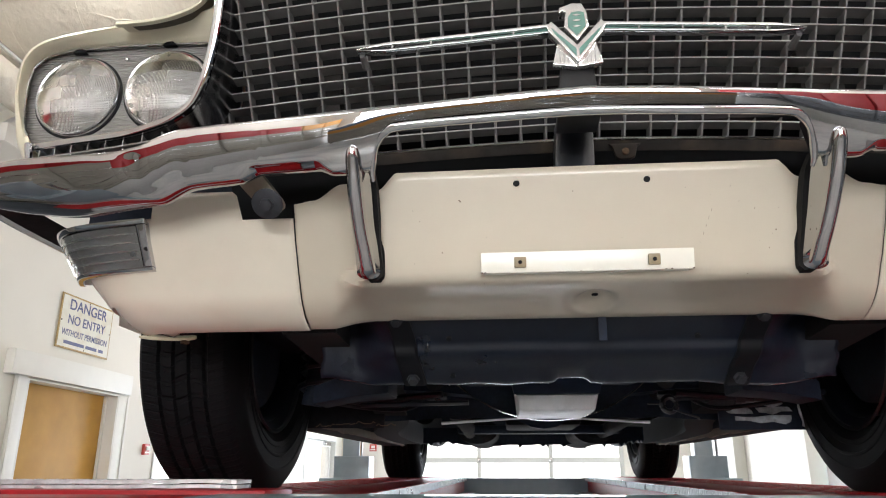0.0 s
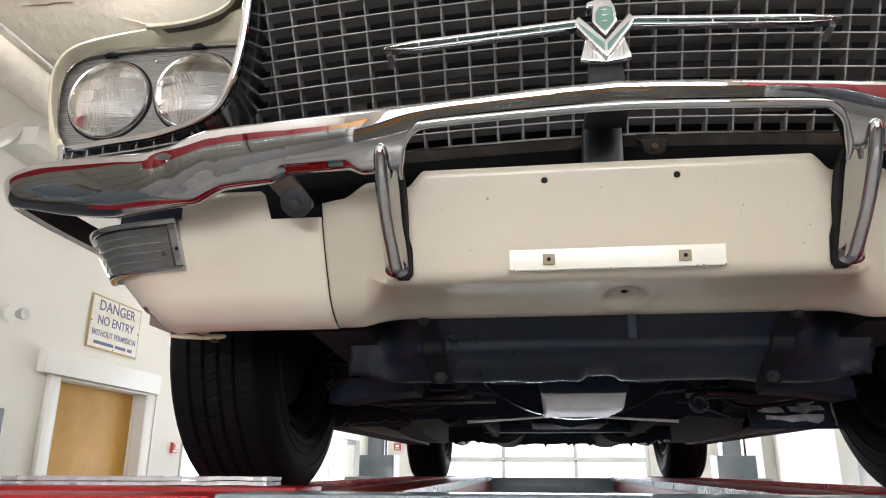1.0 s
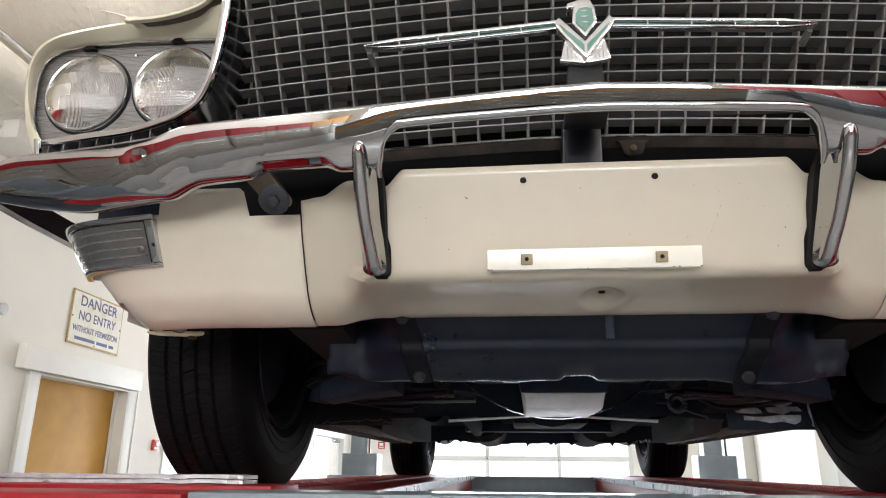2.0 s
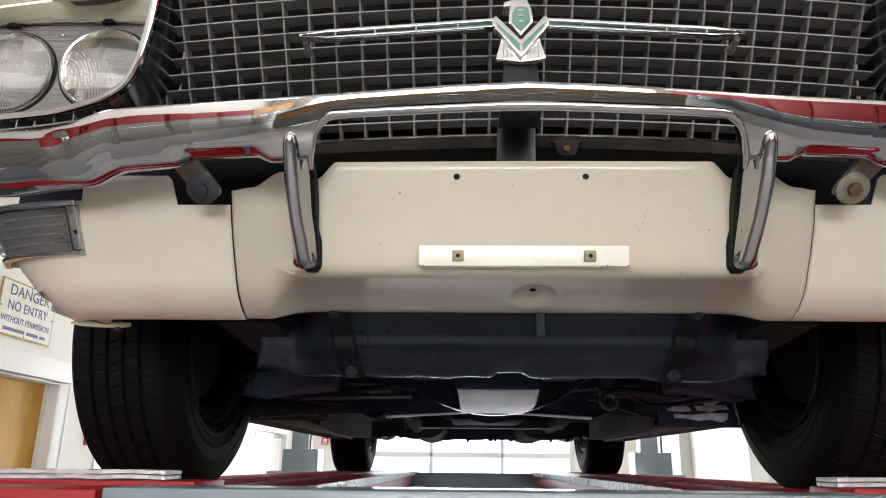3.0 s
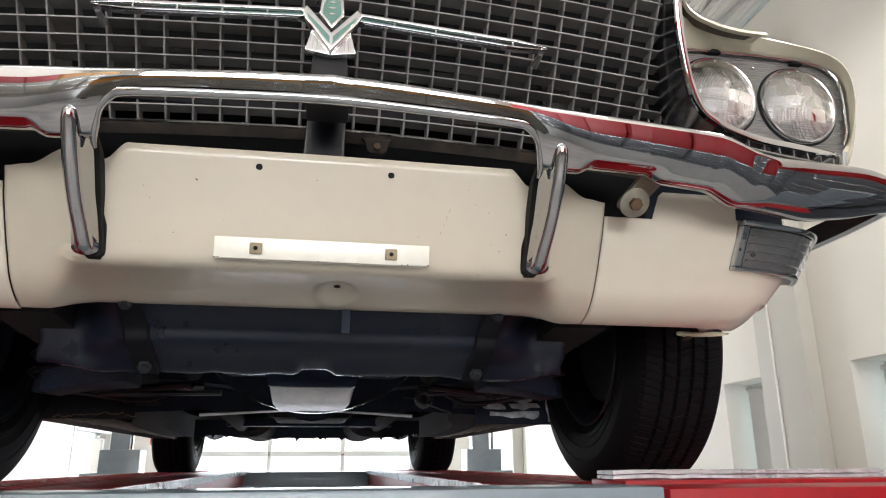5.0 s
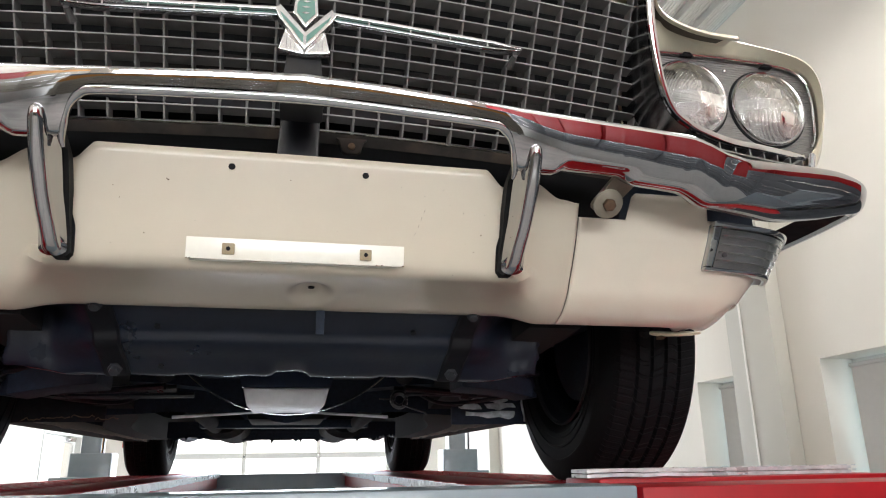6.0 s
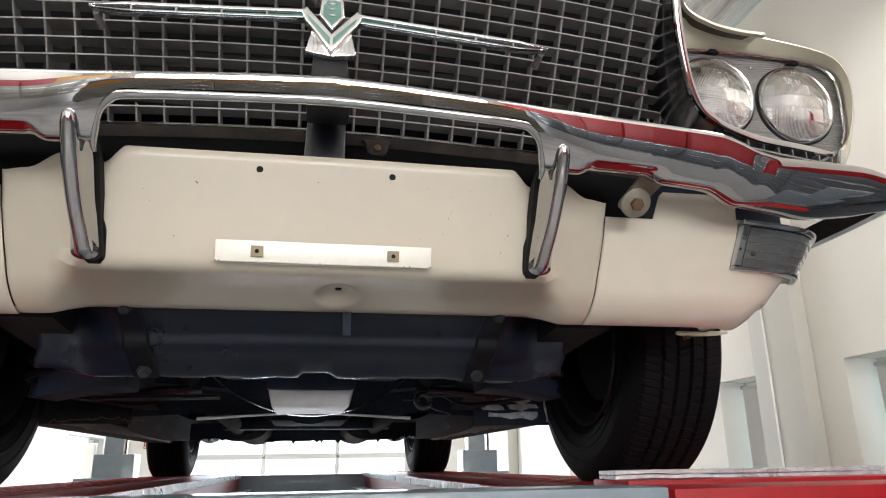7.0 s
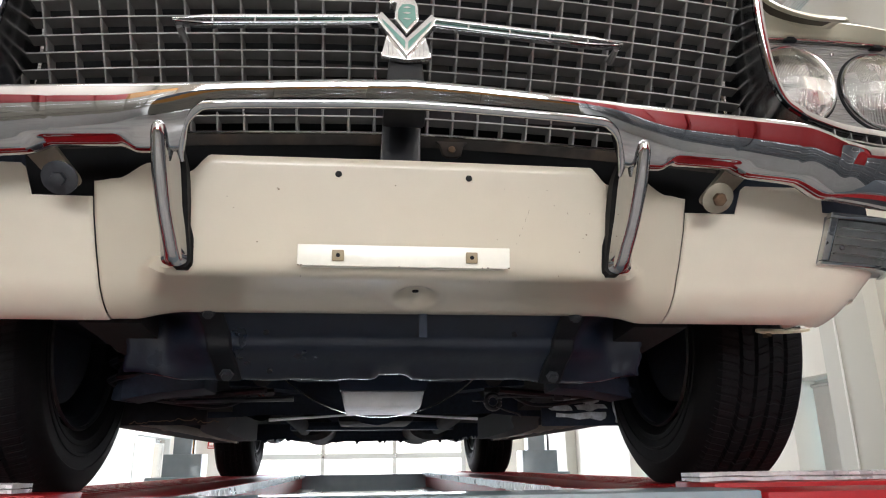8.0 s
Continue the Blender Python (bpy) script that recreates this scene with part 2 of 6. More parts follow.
SIGN_BLUE = shader("blue_sign_enamel", (0.09, 0.10, 0.24), 0.4, 0.0, grain=0.25, grain_size=60)
SIGN_EDGE = shader("rusted_sign_border", (0.50, 0.34, 0.14), 0.6, 0.0, grain=0.3, grain_size=40)
ALARM_RED = shader("red_alarm_plastic", (0.50, 0.05, 0.04), 0.4, grain=0.1)
TAN = shader("tan_plastic", (0.34, 0.27, 0.16), 0.45, 0.0, grain=0.2, grain_size=80)
TOOL_RED = shader("red_cabinet_paint", (0.29, 0.008, 0.011), 0.65, 0.0, spec=0.2, grain=0.08)
TOOL_BLUE = shader("blue_cabinet_paint", (0.10, 0.14, 0.21), 0.35, 0.0, coat=0.3, grain=0.08)
TOOL_TAN = shader("orange_brown_cabinet_paint", (0.42, 0.20, 0.05), 0.65, 0.0, spec=0.2, grain=0.08)
TOOL_GREY = shader("grey_cabinet_paint", (0.24, 0.225, 0.19), 0.6, 0.0, spec=0.25, grain=0.1)
BENCH_BLUE = shader("blue_grey_bench_paint", (0.085, 0.095, 0.11), 0.45, 0.0, grain=0.15, grain_size=10)
BENCH_PALE = shader("pale_grey_bench_paint", (0.42, 0.42, 0.415), 0.5, 0.0, spec=0.3, grain=0.12, grain_size=10)
DARK_STEEL = shader("dark_steel", (0.05, 0.05, 0.055), 0.35, 0.6, grain=0.2)


# ---- mesh helpers ----
BASE = {}


def link(name, bm, material, sharp=35):
    me = bpy.data.meshes.new(name)
    bm.normal_update()
    for f in bm.faces:
        f.smooth = True
    for e in bm.edges:
        if len(e.link_faces) == 2 and e.calc_face_angle(0) > radians(sharp):
            e.smooth = False
    bm.to_mesh(me)
    bm.free()
    me.materials.append(material)
    return new(name, me)


def thing(name, at, label, category, group="", kind=""):
    """An Empty at a thing's base, to carry its parts."""
    ob = new(name)
    ob.empty_display_size = 0.05
    ob.location = at
    BASE[ob] = Matrix.Translation(at)
    return tagged(ob, label, category, group, kind)


def under(ob, parent):
    ob.parent = parent
    ob.matrix_parent_inverse = BASE.get(parent, Matrix.Identity(4)).inverted()
    return ob


def part(name, bm, material, parent, label="", sharp=35):
    return tagged(under(link(name, bm, material, sharp), parent), label)


def whole(name, bm, material, label, category, kind="", group="", sharp=35):
    return tagged(link(name, bm, material, sharp), label, category, group, kind)


def piece(name, mesh, m, parent):
    """One of many alike pieces: its own object on a shared mesh."""
    ob = new(name, mesh)
    ob.matrix_basis = m
    return under(ob, parent)


def bevelled(bm, width, segments=2, angle=30):
    if width > 0:
        edges = [e for e in bm.edges if len(e.link_faces) == 2 and e.calc_face_angle(0) > radians(angle)]
        bmesh.ops.bevel(bm, geom=edges, offset=width, segments=segments, profile=0.6, affect="EDGES")
    return bm


def box(x0, x1, y0, y1, z0, z1, bevel=0.0, bm=None, m=None):
    b = bmesh.new()
    bmesh.ops.create_cube(b, size=1.0)
    for v in b.verts:
        v.co = Vector((x0 + (v.co.x + 0.5) * (x1 - x0), y0 + (v.co.y + 0.5) * (y1 - y0), z0 + (v.co.z + 0.5) * (z1 - z0)))
    bevelled(b, bevel)
    if m is not None:
        b.transform(m)
    return merged(bm, b)


def merged(bm, b):
    if bm is None:
        return b
    me = bpy.data.meshes.new("tmp")
    b.to_mesh(me)
    b.free()
    bm.from_mesh(me)
    bpy.data.meshes.remove(me)
    return bm


def loft(rows, closed=False, caps=False, loop=False, bm=None):
    """A skin over rows of points; closed: each row is a ring; loop: the last row joins the first."""
    bm = bm or bmesh.new()
    rings = [[bm.verts.new(p) for p in r] for r in rows]
    pairs = list(zip(rings, rings[1:])) + ([(rings[-1], rings[0])] if loop else [])
    for a, b in pairs:
        k = len(a)
        for i in range(k if closed else k - 1):
            j = (i + 1) % k
            bm.faces.new((a[i], a[j], b[j], b[i]))
    if caps and closed:
        bm.faces.new(rings[0][::-1])
        bm.faces.new(rings[-1])
    bmesh.ops.recalc_face_normals(bm, faces=bm.faces[:])
    return bm


def smooth_line(pts, n):
    """n points along a smooth line through pts (Catmull-Rom, by length)."""
    p = [Vector(q) for q in pts]
    p = [2 * p[0] - p[1]] + p + [2 * p[-1] - p[-2]]
    out = []
    for i in range(1, len(p) - 2):
        a, b, c, d = p[i - 1:i + 3]
        for k in range(12):
            t = k / 12
            out.append(0.5 * (2 * b + (c - a) * t + (2 * a - 5 * b + 4 * c - d) * t * t + (3 * b - a - 3 * c + d) * t ** 3))
    out.append(p[-2])
    s = np.concatenate([[0], np.cumsum([(b - a).length for a, b in zip(out, out[1:])])])
    w = np.linspace(0, s[-1], n)
    cols = np.array([list(q) for q in out])
    return [Vector([np.interp(v, s, cols[:, i]) for i in range(cols.shape[1])]) for v in w]


def tube(pts, r, n=10, caps=True, bm=None, flat=1.0):
    """A round bar along points; r may be a list."""
    pts = [Vector(p) for p in pts]
    rows = []
    side = None
    for i, p in enumerate(pts):
        d = (pts[min(i + 1, len(pts) - 1)] - pts[max(i - 1, 0)]).normalized()
        ref = Vector((0, 0, 1)) if abs(d.z) < 0.95 else Vector((0, 1, 0))
        u = d.cross(ref).normalized()
        if side is not None and u.dot(side) < 0:
            u = -u
        side = u
        v = d.cross(u).normalized()
        q = r[i] if isinstance(r, (list, tuple)) else r
        rows.append([p + u * q * math.cos(2 * math.pi * k / n) + v * q * flat * math.sin(2 * math.pi * k / n) for k in range(n)])
    return loft(rows, closed=True, caps=caps, bm=bm)


def lathe(profile, axis="X", n=48, at=(0, 0, 0), bm=None):
    """A turned body: profile is rows of (place along the axis, radius)."""
    rows = []
    for k in range(n):
        c, s = math.cos(2 * math.pi * k / n), math.sin(2 * math.pi * k / n)
        row = []
        for a, r in profile:
            v = {"X": (a, r * c, r * s), "Y": (r * c, a, r * s), "Z": (r * c, r * s, a)}[axis]
            row.append(Vector(v) + Vector(at))
        rows.append(row)
    bm = loft(rows, loop=True, bm=bm)
    bmesh.ops.remove_doubles(bm, verts=bm.verts[:], dist=1e-6)
    return bm


def slab(outline, y0, y1, bevel=0.0, bm=None):
    """A plate with an (x, z) outline, from y0 to y1."""
    b = bmesh.new()
    rings = [[b.verts.new((x, y, z)) for x, z in outline] for y in (y0, y1)]
    b.faces.new(rings[0][::-1])
    b.faces.new(rings[1])
    k = len(outline)
    for i in range(k):
        j = (i + 1) % k
        b.faces.new((rings[0][i], rings[0][j], rings[1][j], rings[1][i]))
    bmesh.ops.recalc_face_normals(b, faces=b.faces[:])
    bevelled(b, bevel)
    return merged(bm, b)


def thick(ob, depth, offset=1.0):
    m = ob.modifiers.new("thickness", "SOLIDIFY")
    m.thickness, m.offset = depth, offset
    return ob


def step(a, b, x):
    t = min(1.0, max(0.0, (x - a) / (b - a)))
    return t * t * (3 - 2 * t)

# ---- the shop: floor, walls, ceiling ----
def wall(name, axis, place, depth, a0, a1, z0, z1, holes, material, label):
    """A wall along an axis ("x" or "y") with openings (a, b, low, high) cut right through."""
    cuts = sorted({a0, a1, *[h[0] for h in holes], *[h[1] for h in holes]})
    bm = None
    def block(p, q, lo, hi):
        nonlocal bm
        if hi - lo > 1e-4:
            lo2, hi2 = sorted((place, place + depth))
            bm = box(p, q, lo2, hi2, lo, hi, bm=bm) if axis == "x" else box(lo2, hi2, p, q, lo, hi, bm=bm)
    for p, q in zip(cuts, cuts[1:]):
        mid, low = (p + q) / 2, z0
        for h in sorted((h for h in holes if h[0] <= mid <= h[1]), key=lambda h: h[2]):
            block(p, q, low, h[2])
            low = h[3]
        block(p, q, low, z1)
    return whole(name, bm, material, label, "wall", "structure")


whole("floor", box(WEST - 0.3, EAST + 0.3, SOUTH - 0.3, NORTH + 0.3, FLOOR - 0.2, FLOOR), CONCRETE, "polished grey concrete workshop floor", "floor", "structure")
whole("ground", box(-400, 400, -400, 400, FLOOR - 0.32, FLOOR - 0.21), CONCRETE, "pale concrete yard outside the workshop", "ground", "structure")
HEAD = 1.955
D_HEAD = 1.985
W_DOOR, W_GLAZED, W_SIDE = (4.41, 5.46), (10.65, 12.55), (6.13, 7.05)
wall("wall_west", "y", WEST, -0.25, SOUTH, NORTH, FLOOR, ROOF, [(*W_DOOR, FLOOR, D_HEAD), (*W_GLAZED, FLOOR, HEAD), (*W_SIDE, FLOOR, HEAD)], WALL, "warm white painted wall with a wooden door")
E_WIN = [(2.92, 3.828), (4.53, 5.115), (7.4, 8.3)]
wall("wall_east", "y", EAST, 0.25, SOUTH, NORTH, FLOOR, ROOF, [(a, b, 0.75, 1.99) for a, b in E_WIN], WALL, "warm white painted wall with shaded windows")
GARAGE = (-1.86, 1.83)
wall("wall_north", "x", NORTH, 0.25, WEST - 0.25, EAST + 0.25, FLOOR, ROOF, [(*GARAGE, FLOOR, 3.35)], WALL, "warm white painted wall round a glazed garage door")
wall("wall_south", "x", SOUTH, -0.25, WEST - 0.25, EAST + 0.25, FLOOR, ROOF, [(*GARAGE, FLOOR, 3.35)], WALL, "warm white painted wall round a glazed garage door")


def ceiling_deck():
    bm = box(WEST - 0.25, EAST + 0.25, SOUTH - 0.25, NORTH + 0.25, ROOF + 0.06, ROOF + 0.2)
    x = WEST
    while x < EAST - 0.1:
        bm = box(x, x + 0.10, SOUTH, NORTH, ROOF, ROOF + 0.058, bm=bm)
        x += 0.19
    return whole("ceiling", bm, CEILING, "white ribbed metal roof deck", "ceiling", "structure")


ceiling_deck()


def roof_beam(y):
    bm = box(WEST + 0.005, EAST - 0.005, y - 0.075, y + 0.075, ROOF - 0.30, ROOF - 0.286)
    bm = box(WEST + 0.005, EAST - 0.005, y - 0.006, y + 0.006, ROOF - 0.284, ROOF - 0.016, bm=bm)
    bm = box(WEST + 0.005, EAST - 0.005, y - 0.075, y + 0.075, ROOF - 0.014, ROOF - 0.001, bm=bm)
    return whole("roof_beam", bm, TRIM, "white painted steel roof beam", "beam", "structure")


for y in (-3.2, 0.6, 2.9, 7.8, 11.2):
    roof_beam(y)


def pilaster(x0, x1, y0, y1):
    bm = box(x0, x1, y0, y1, FLOOR, ROOF - 0.31, 0.004)
    return whole("pilaster", bm, PILASTER, "pale grey boxed steel column on the wall", "column", "structure")


pilaster(2.895, 2.995, 4.065, 4.515)
pilaster(2.85, 2.995, 10.3, 10.7)
whole("trim", box(2.887, 2.894, 4.345, 4.357, FLOOR, ROOF - 0.32), TRIM, "white caulk line down a column", "trim", "structure")


# ---- doors and windows of the shop ----
def oak_door():
    d = thing("door_1", (WEST, sum(W_DOOR) / 2, FLOOR), "closed honey oak door in a white painted casing", "door", kind="structure")
    a, b = W_DOOR
    part("leaf", box(WEST - 0.125, WEST - 0.082, a + 0.012, b - 0.012, FLOOR + 0.01, D_HEAD - 0.012, 0.002), OAK, d, "honey oak veneer leaf")
    for p, q in ((a - 0.11, a - 0.002), (b + 0.002, b + 0.14)):
        part("casing", box(WEST + 0.002, WEST + 0.022, p, q, FLOOR, D_HEAD + 0.004, 0.004), TRIM, d)
        part("casing_bead", box(WEST + 0.0225, WEST + 0.030, q - 0.022 if p > a else p, q if p > a else p + 0.022, FLOOR, D_HEAD + 0.004, 0.003), TRIM, d)
    for p, q in ((a + 0.0005, a + 0.011), (b - 0.011, b - 0.0005)):
        part("jamb", box(WEST - 0.2, WEST + 0.020, p, q, FLOOR, D_HEAD - 0.0005, 0.001), TRIM, d)
        lo, hi = (q, q + 0.02) if p < (a + b) / 2 else (p - 0.02, p)
        part("door_stop", box(WEST - 0.081, WEST - 0.06, lo + 0.0004, hi - 0.0004, FLOOR, D_HEAD - 0.012, 0.002), TRIM, d)
    part("head_jamb", box(WEST - 0.2, WEST + 0.020, a + 0.0115, b - 0.0115, D_HEAD - 0.011, D_HEAD - 0.0008, 0.001), TRIM, d)
    part("lintel_board", box(WEST + 0.002, WEST + 0.06, a - 0.215, b + 0.105, D_HEAD + 0.005, D_HEAD + 0.150, 0.004), TRIM, d)
    knob = lathe([(0, 0.0), (0, 0.027), (0.012, 0.027), (0.014, 0.012), (0.05, 0.012), (0.055, 0.024), (0.075, 0.024), (0.08, 0.0)], "X", 20, (WEST - 0.082, b - 0.08, FLOOR + 1.0))
    part("door_knob", knob, DULL_CHROME, d, "brushed steel knob")
    return d


oak_door()


def glazed_door(name, a, b):
    d = thing(name, (WEST, (a + b) / 2, FLOOR), "white aluminium door glazed full height", "door", kind="structure")
    x0, x1 = WEST - 0.12, WEST - 0.07
    for p, q in ((a + 0.001, a + 0.06), (b - 0.06, b - 0.001)):
        part("door_frame", box(WEST - 0.16, WEST + 0.012, p, q, FLOOR, HEAD - 0.001, 0.003), ALUMINIUM, d)
    part("head_frame", box(WEST - 0.16, WEST + 0.012, a + 0.061, b - 0.061, HEAD - 0.06, HEAD - 0.001, 0.003), ALUMINIUM, d)
    for p, q in ((a + 0.064, a + 0.15), (b - 0.15, b - 0.064)):
        part("stile", box(x0, x1, p, q, FLOOR + 0.01, HEAD - 0.063, 0.003), ALUMINIUM, d)
    part("top_rail", box(x0, x1, a + 0.151, b - 0.151, HEAD - 0.15, HEAD - 0.063, 0.003), ALUMINIUM, d)
    part("bottom_rail", box(x0, x1, a + 0.151, b - 0.151, FLOOR + 0.01, FLOOR + 0.25, 0.003), ALUMINIUM, d)
    pane = part("pane", box(x0 + 0.02, x0 + 0.026, a + 0.151, b - 0.151, FLOOR + 0.251, HEAD - 0.151), PANE, d)
    pane.visible_shadow = False
    part("door_closer", box(x1 + 0.002, x1 + 0.07, b - 0.6, b - 0.3, HEAD - 0.135, HEAD - 0.075, 0.008), DULL_CHROME, d, "steel door closer")
    return d


glazed_door("door_2", *W_GLAZED)
glazed_door("door_3", *W_SIDE)


def garage_door(name, y, inward):
    d = thing(name, (0, y, FLOOR), "closed overhead door of white aluminium with clear panes", "garage door", kind="structure")
    a, b = GARAGE
    n, rows = 3, 6
    w, hgt = (b - a) / n, 3.5 / rows
    y0, y1 = sorted((y + 0.02 * inward, y + 0.065 * inward))
    ym = (y0 + y1) / 2
    for i in range(n + 1):
        x = a + i * w
        lo, hi = (x - 0.035, x + 0.035) if 0 < i < n else ((x + 0.001, x + 0.07) if i == 0 else (x - 0.07, x - 0.001))
        part("stile", box(lo, hi, y0, y1, FLOOR + 0.005, 3.345, 0.004), ALUMINIUM, d)
    for k in range(rows + 1):
        z = FLOOR + k * hgt
        part("rail", box(a + 0.002, b - 0.002, y0 + 0.004, y1 - 0.004, max(FLOOR + 0.006, z - 0.045), min(3.344, z + 0.045), 0.004), ALUMINIUM, d)
    for k in range(rows):
        for i in range(n):
            p = part("pane", box(a + i * w + 0.036, a + (i + 1) * w - 0.036, ym - 0.003, ym + 0.003, FLOOR + k * hgt + 0.046, min(3.3, FLOOR + (k + 1) * hgt - 0.046)), PANE, d)
            p.visible_shadow = False
            part("hinge", box(a + i * w - 0.022 if i else a + 0.01, a + i * w + 0.022 if i else a + 0.054, y0 - 0.012 if inward < 0 else y1 + 0.001, y0 - 0.001 if inward < 0 else y1 + 0.012, FLOOR + (k + 1) * hgt - 0.03, FLOOR + (k + 1) * hgt + 0.03, 0.003), DULL_CHROME, d)
    return d


garage_door("garage_door_1", NORTH + 0.1, -1)
garage_door("garage_door_2", SOUTH - 0.1, 1)
whole("backdrop", box(-9, 9, NORTH + 3.0, NORTH + 3.05, -2, 7), OUTSIDE, "bright overcast daylight outside the doors", "daylight", "structure")
whole("backdrop", box(-9, 9, SOUTH - 3.05, SOUTH - 3.0, -2, 7), OUTSIDE, "bright overcast daylight outside the doors", "daylight", "structure")
whole("backdrop", box(WEST - 2.05, WEST - 2.0, 5.5, NORTH + 1.5, -2, 5), OUTSIDE, "bright overcast daylight outside the doors", "daylight", "structure")
whole("backdrop", box(EAST + 1.5, EAST + 1.55, 0, NORTH, -2, 5), COOL_DAY, "cool daylight outside the shaded windows", "daylight", "structure")


def shaded_window(name, a, b):
    w = thing(name, (EAST + 0.1, (a + b) / 2, 0.75), "recessed window with its pale roller shade drawn down", "window", kind="structure")
    for p, q in ((a + 0.001, a + 0.03), (b - 0.03, b - 0.001)):
        part("window_frame", box(EAST + 0.215, EAST + 0.245, p, q, 0.751, 1.989, 0.003), ALUMINIUM, w)
    for p, q in ((0.751, 0.79), (1.955, 1.989)):
        part("window_rail", box(EAST + 0.215, EAST + 0.245, a + 0.031, b - 0.031, p, q, 0.003), ALUMINIUM, w)
    g = part("pane", box(EAST + 0.228, EAST + 0.233, a + 0.031, b - 0.031, 0.791, 1.954), PANE, w)
    g.visible_shadow = False
    part("roller_shade", box(EAST + 0.150, EAST + 0.152, a + 0.03, b - 0.062, 0.78, 1.935), SHADE, w, "pale grey roller shade")
    part("shade_roll", tube([(EAST + 0.150, a + 0.02, 1.947), (EAST + 0.150, b - 0.055, 1.947)], 0.013, 12), SHADE, w)
    part("window_sill", box(EAST - 0.03, EAST + 0.12, a - 0.03, b + 0.03, 0.72, 0.7495, 0.004), TRIM, w)
    return w


for i, (a, b) in enumerate(E_WIN):
    shaded_window("window_%d" % (i + 1), a, b)


# ---- overhead: ducts, beams, added lights ----
def wrapped_duct(pts, r, label):
    line = smooth_line(pts, 40)
    radii = [r * (1 + 0.03 * noise.noise(Vector((i * 0.4, r, 0)))) for i in range(40)]
    ob = whole("wrapped_duct", tube(line, radii, 28), WRAP, label, "duct")
    for k in range(3, 38, 5):
        p = line[k:k + 2]
        part("tape_band", tube([p[0], p[0].lerp(p[1], 0.45)], [radii[k] * 1.006, (radii[k] * 0.55 + radii[k + 1] * 0.45) * 1.006], 28), WRAP, ob, "white foil tape")
    # puckered seams and small tears of the wrap
    rng = random.Random(int(r * 100))
    for k in range(16 if r > 0.2 else 4):
        i, a = rng.randrange(2, 36), rng.uniform(math.pi, 2 * math.pi)
        d = (line[i + 2] - line[i]).normalized()
        e = d.cross(Vector((0, 0, 1))).normalized()
        f = e.cross(d)
        pts, w = [], rng.uniform(-0.5, 0.5)
        for j in range(9):
            a += w * 0.05 + rng.uniform(-0.02, 0.02)
            pts.append(line[i] + d * (j * 0.035 * rng.uniform(0.8, 1.2)) + (e * math.cos(a) + f * math.sin(a)) * r * 1.012)
        part("wrap_seam", tube(pts, [0.001 + 0.004 * math.sin(math.pi * j / 8) for j in range(9)], 6), WRAP if k % 3 else TAN, ob)
    return ob


wrapped_duct([(-3.04, 3.62, 4.04), (-2.2, 3.60, 4.06), (-1.2, 3.60, 4.05), (0.2, 3.6, 4.06)], 0.40, "large round duct in taped white insulation wrap")
wrapped_duct([(-2.70, -1.0, 3.39), (-2.70, 2.5, 3.39), (-2.70, 9.0, 3.39)], 0.10, "slim round duct in white insulation wrap")
for y in (0.0, 2.2, 5.0, 8.0):
    whole("duct_hanger", tube([(-2.70, y, 3.488), (-2.70, y, ROOF + 0.002)], 0.005, 6), DULL_CHROME, "thin steel rod that carries the slim duct", "hanger rod", group="duct hangers")
for x in (-2.4, -0.3):
    whole("duct_hanger", tube([(x, 3.6, 4.44), (x, 3.6, ROOF + 0.002)], 0.005, 6), DULL_CHROME, "thin steel rod that carries the large duct", "hanger rod", group="duct hangers")
whole("conduit", tube([(-2.62, -2.0, 3.50), (-2.62, 3.0, 3.50), (-2.62, 9.5, 3.50)], 0.014, 8), DULL_CHROME, "thin steel conduit along the slim duct", "conduit")
whole("boxed_duct", box(-3.045, -2.80, 3.55, 9.0, 3.16, 3.27, 0.006), TRIM, "flat white boxed duct along the wall", "duct")
whole("wall_brace", tube([(-2.93, 3.30, 3.0), (-2.93, 4.1, 3.78)], 0.04, 4), TRIM, "white painted diagonal steel brace", "brace", "structure")


# unseen fixtures, added to go with the extra strip lamps
def added_strip_light(x, y):
    d = thing("added_ceiling_light", (x, y, ROOF), "unseen long white strip light, added to light the shop", "ceiling light", "strip lights")
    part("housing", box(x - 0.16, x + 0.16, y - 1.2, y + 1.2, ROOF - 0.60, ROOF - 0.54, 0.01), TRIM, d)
    part("diffuser", box(x - 0.14, x + 0.14, y - 1.17, y + 1.17, ROOF - 0.612, ROOF - 0.601), ADDED_GLOW, d, "glowing white diffuser of the added light")
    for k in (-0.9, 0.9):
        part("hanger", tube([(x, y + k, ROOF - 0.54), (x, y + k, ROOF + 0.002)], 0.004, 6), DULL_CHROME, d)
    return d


for cx, cy in ADDED_STRIPS:
    added_strip_light(cx, cy)


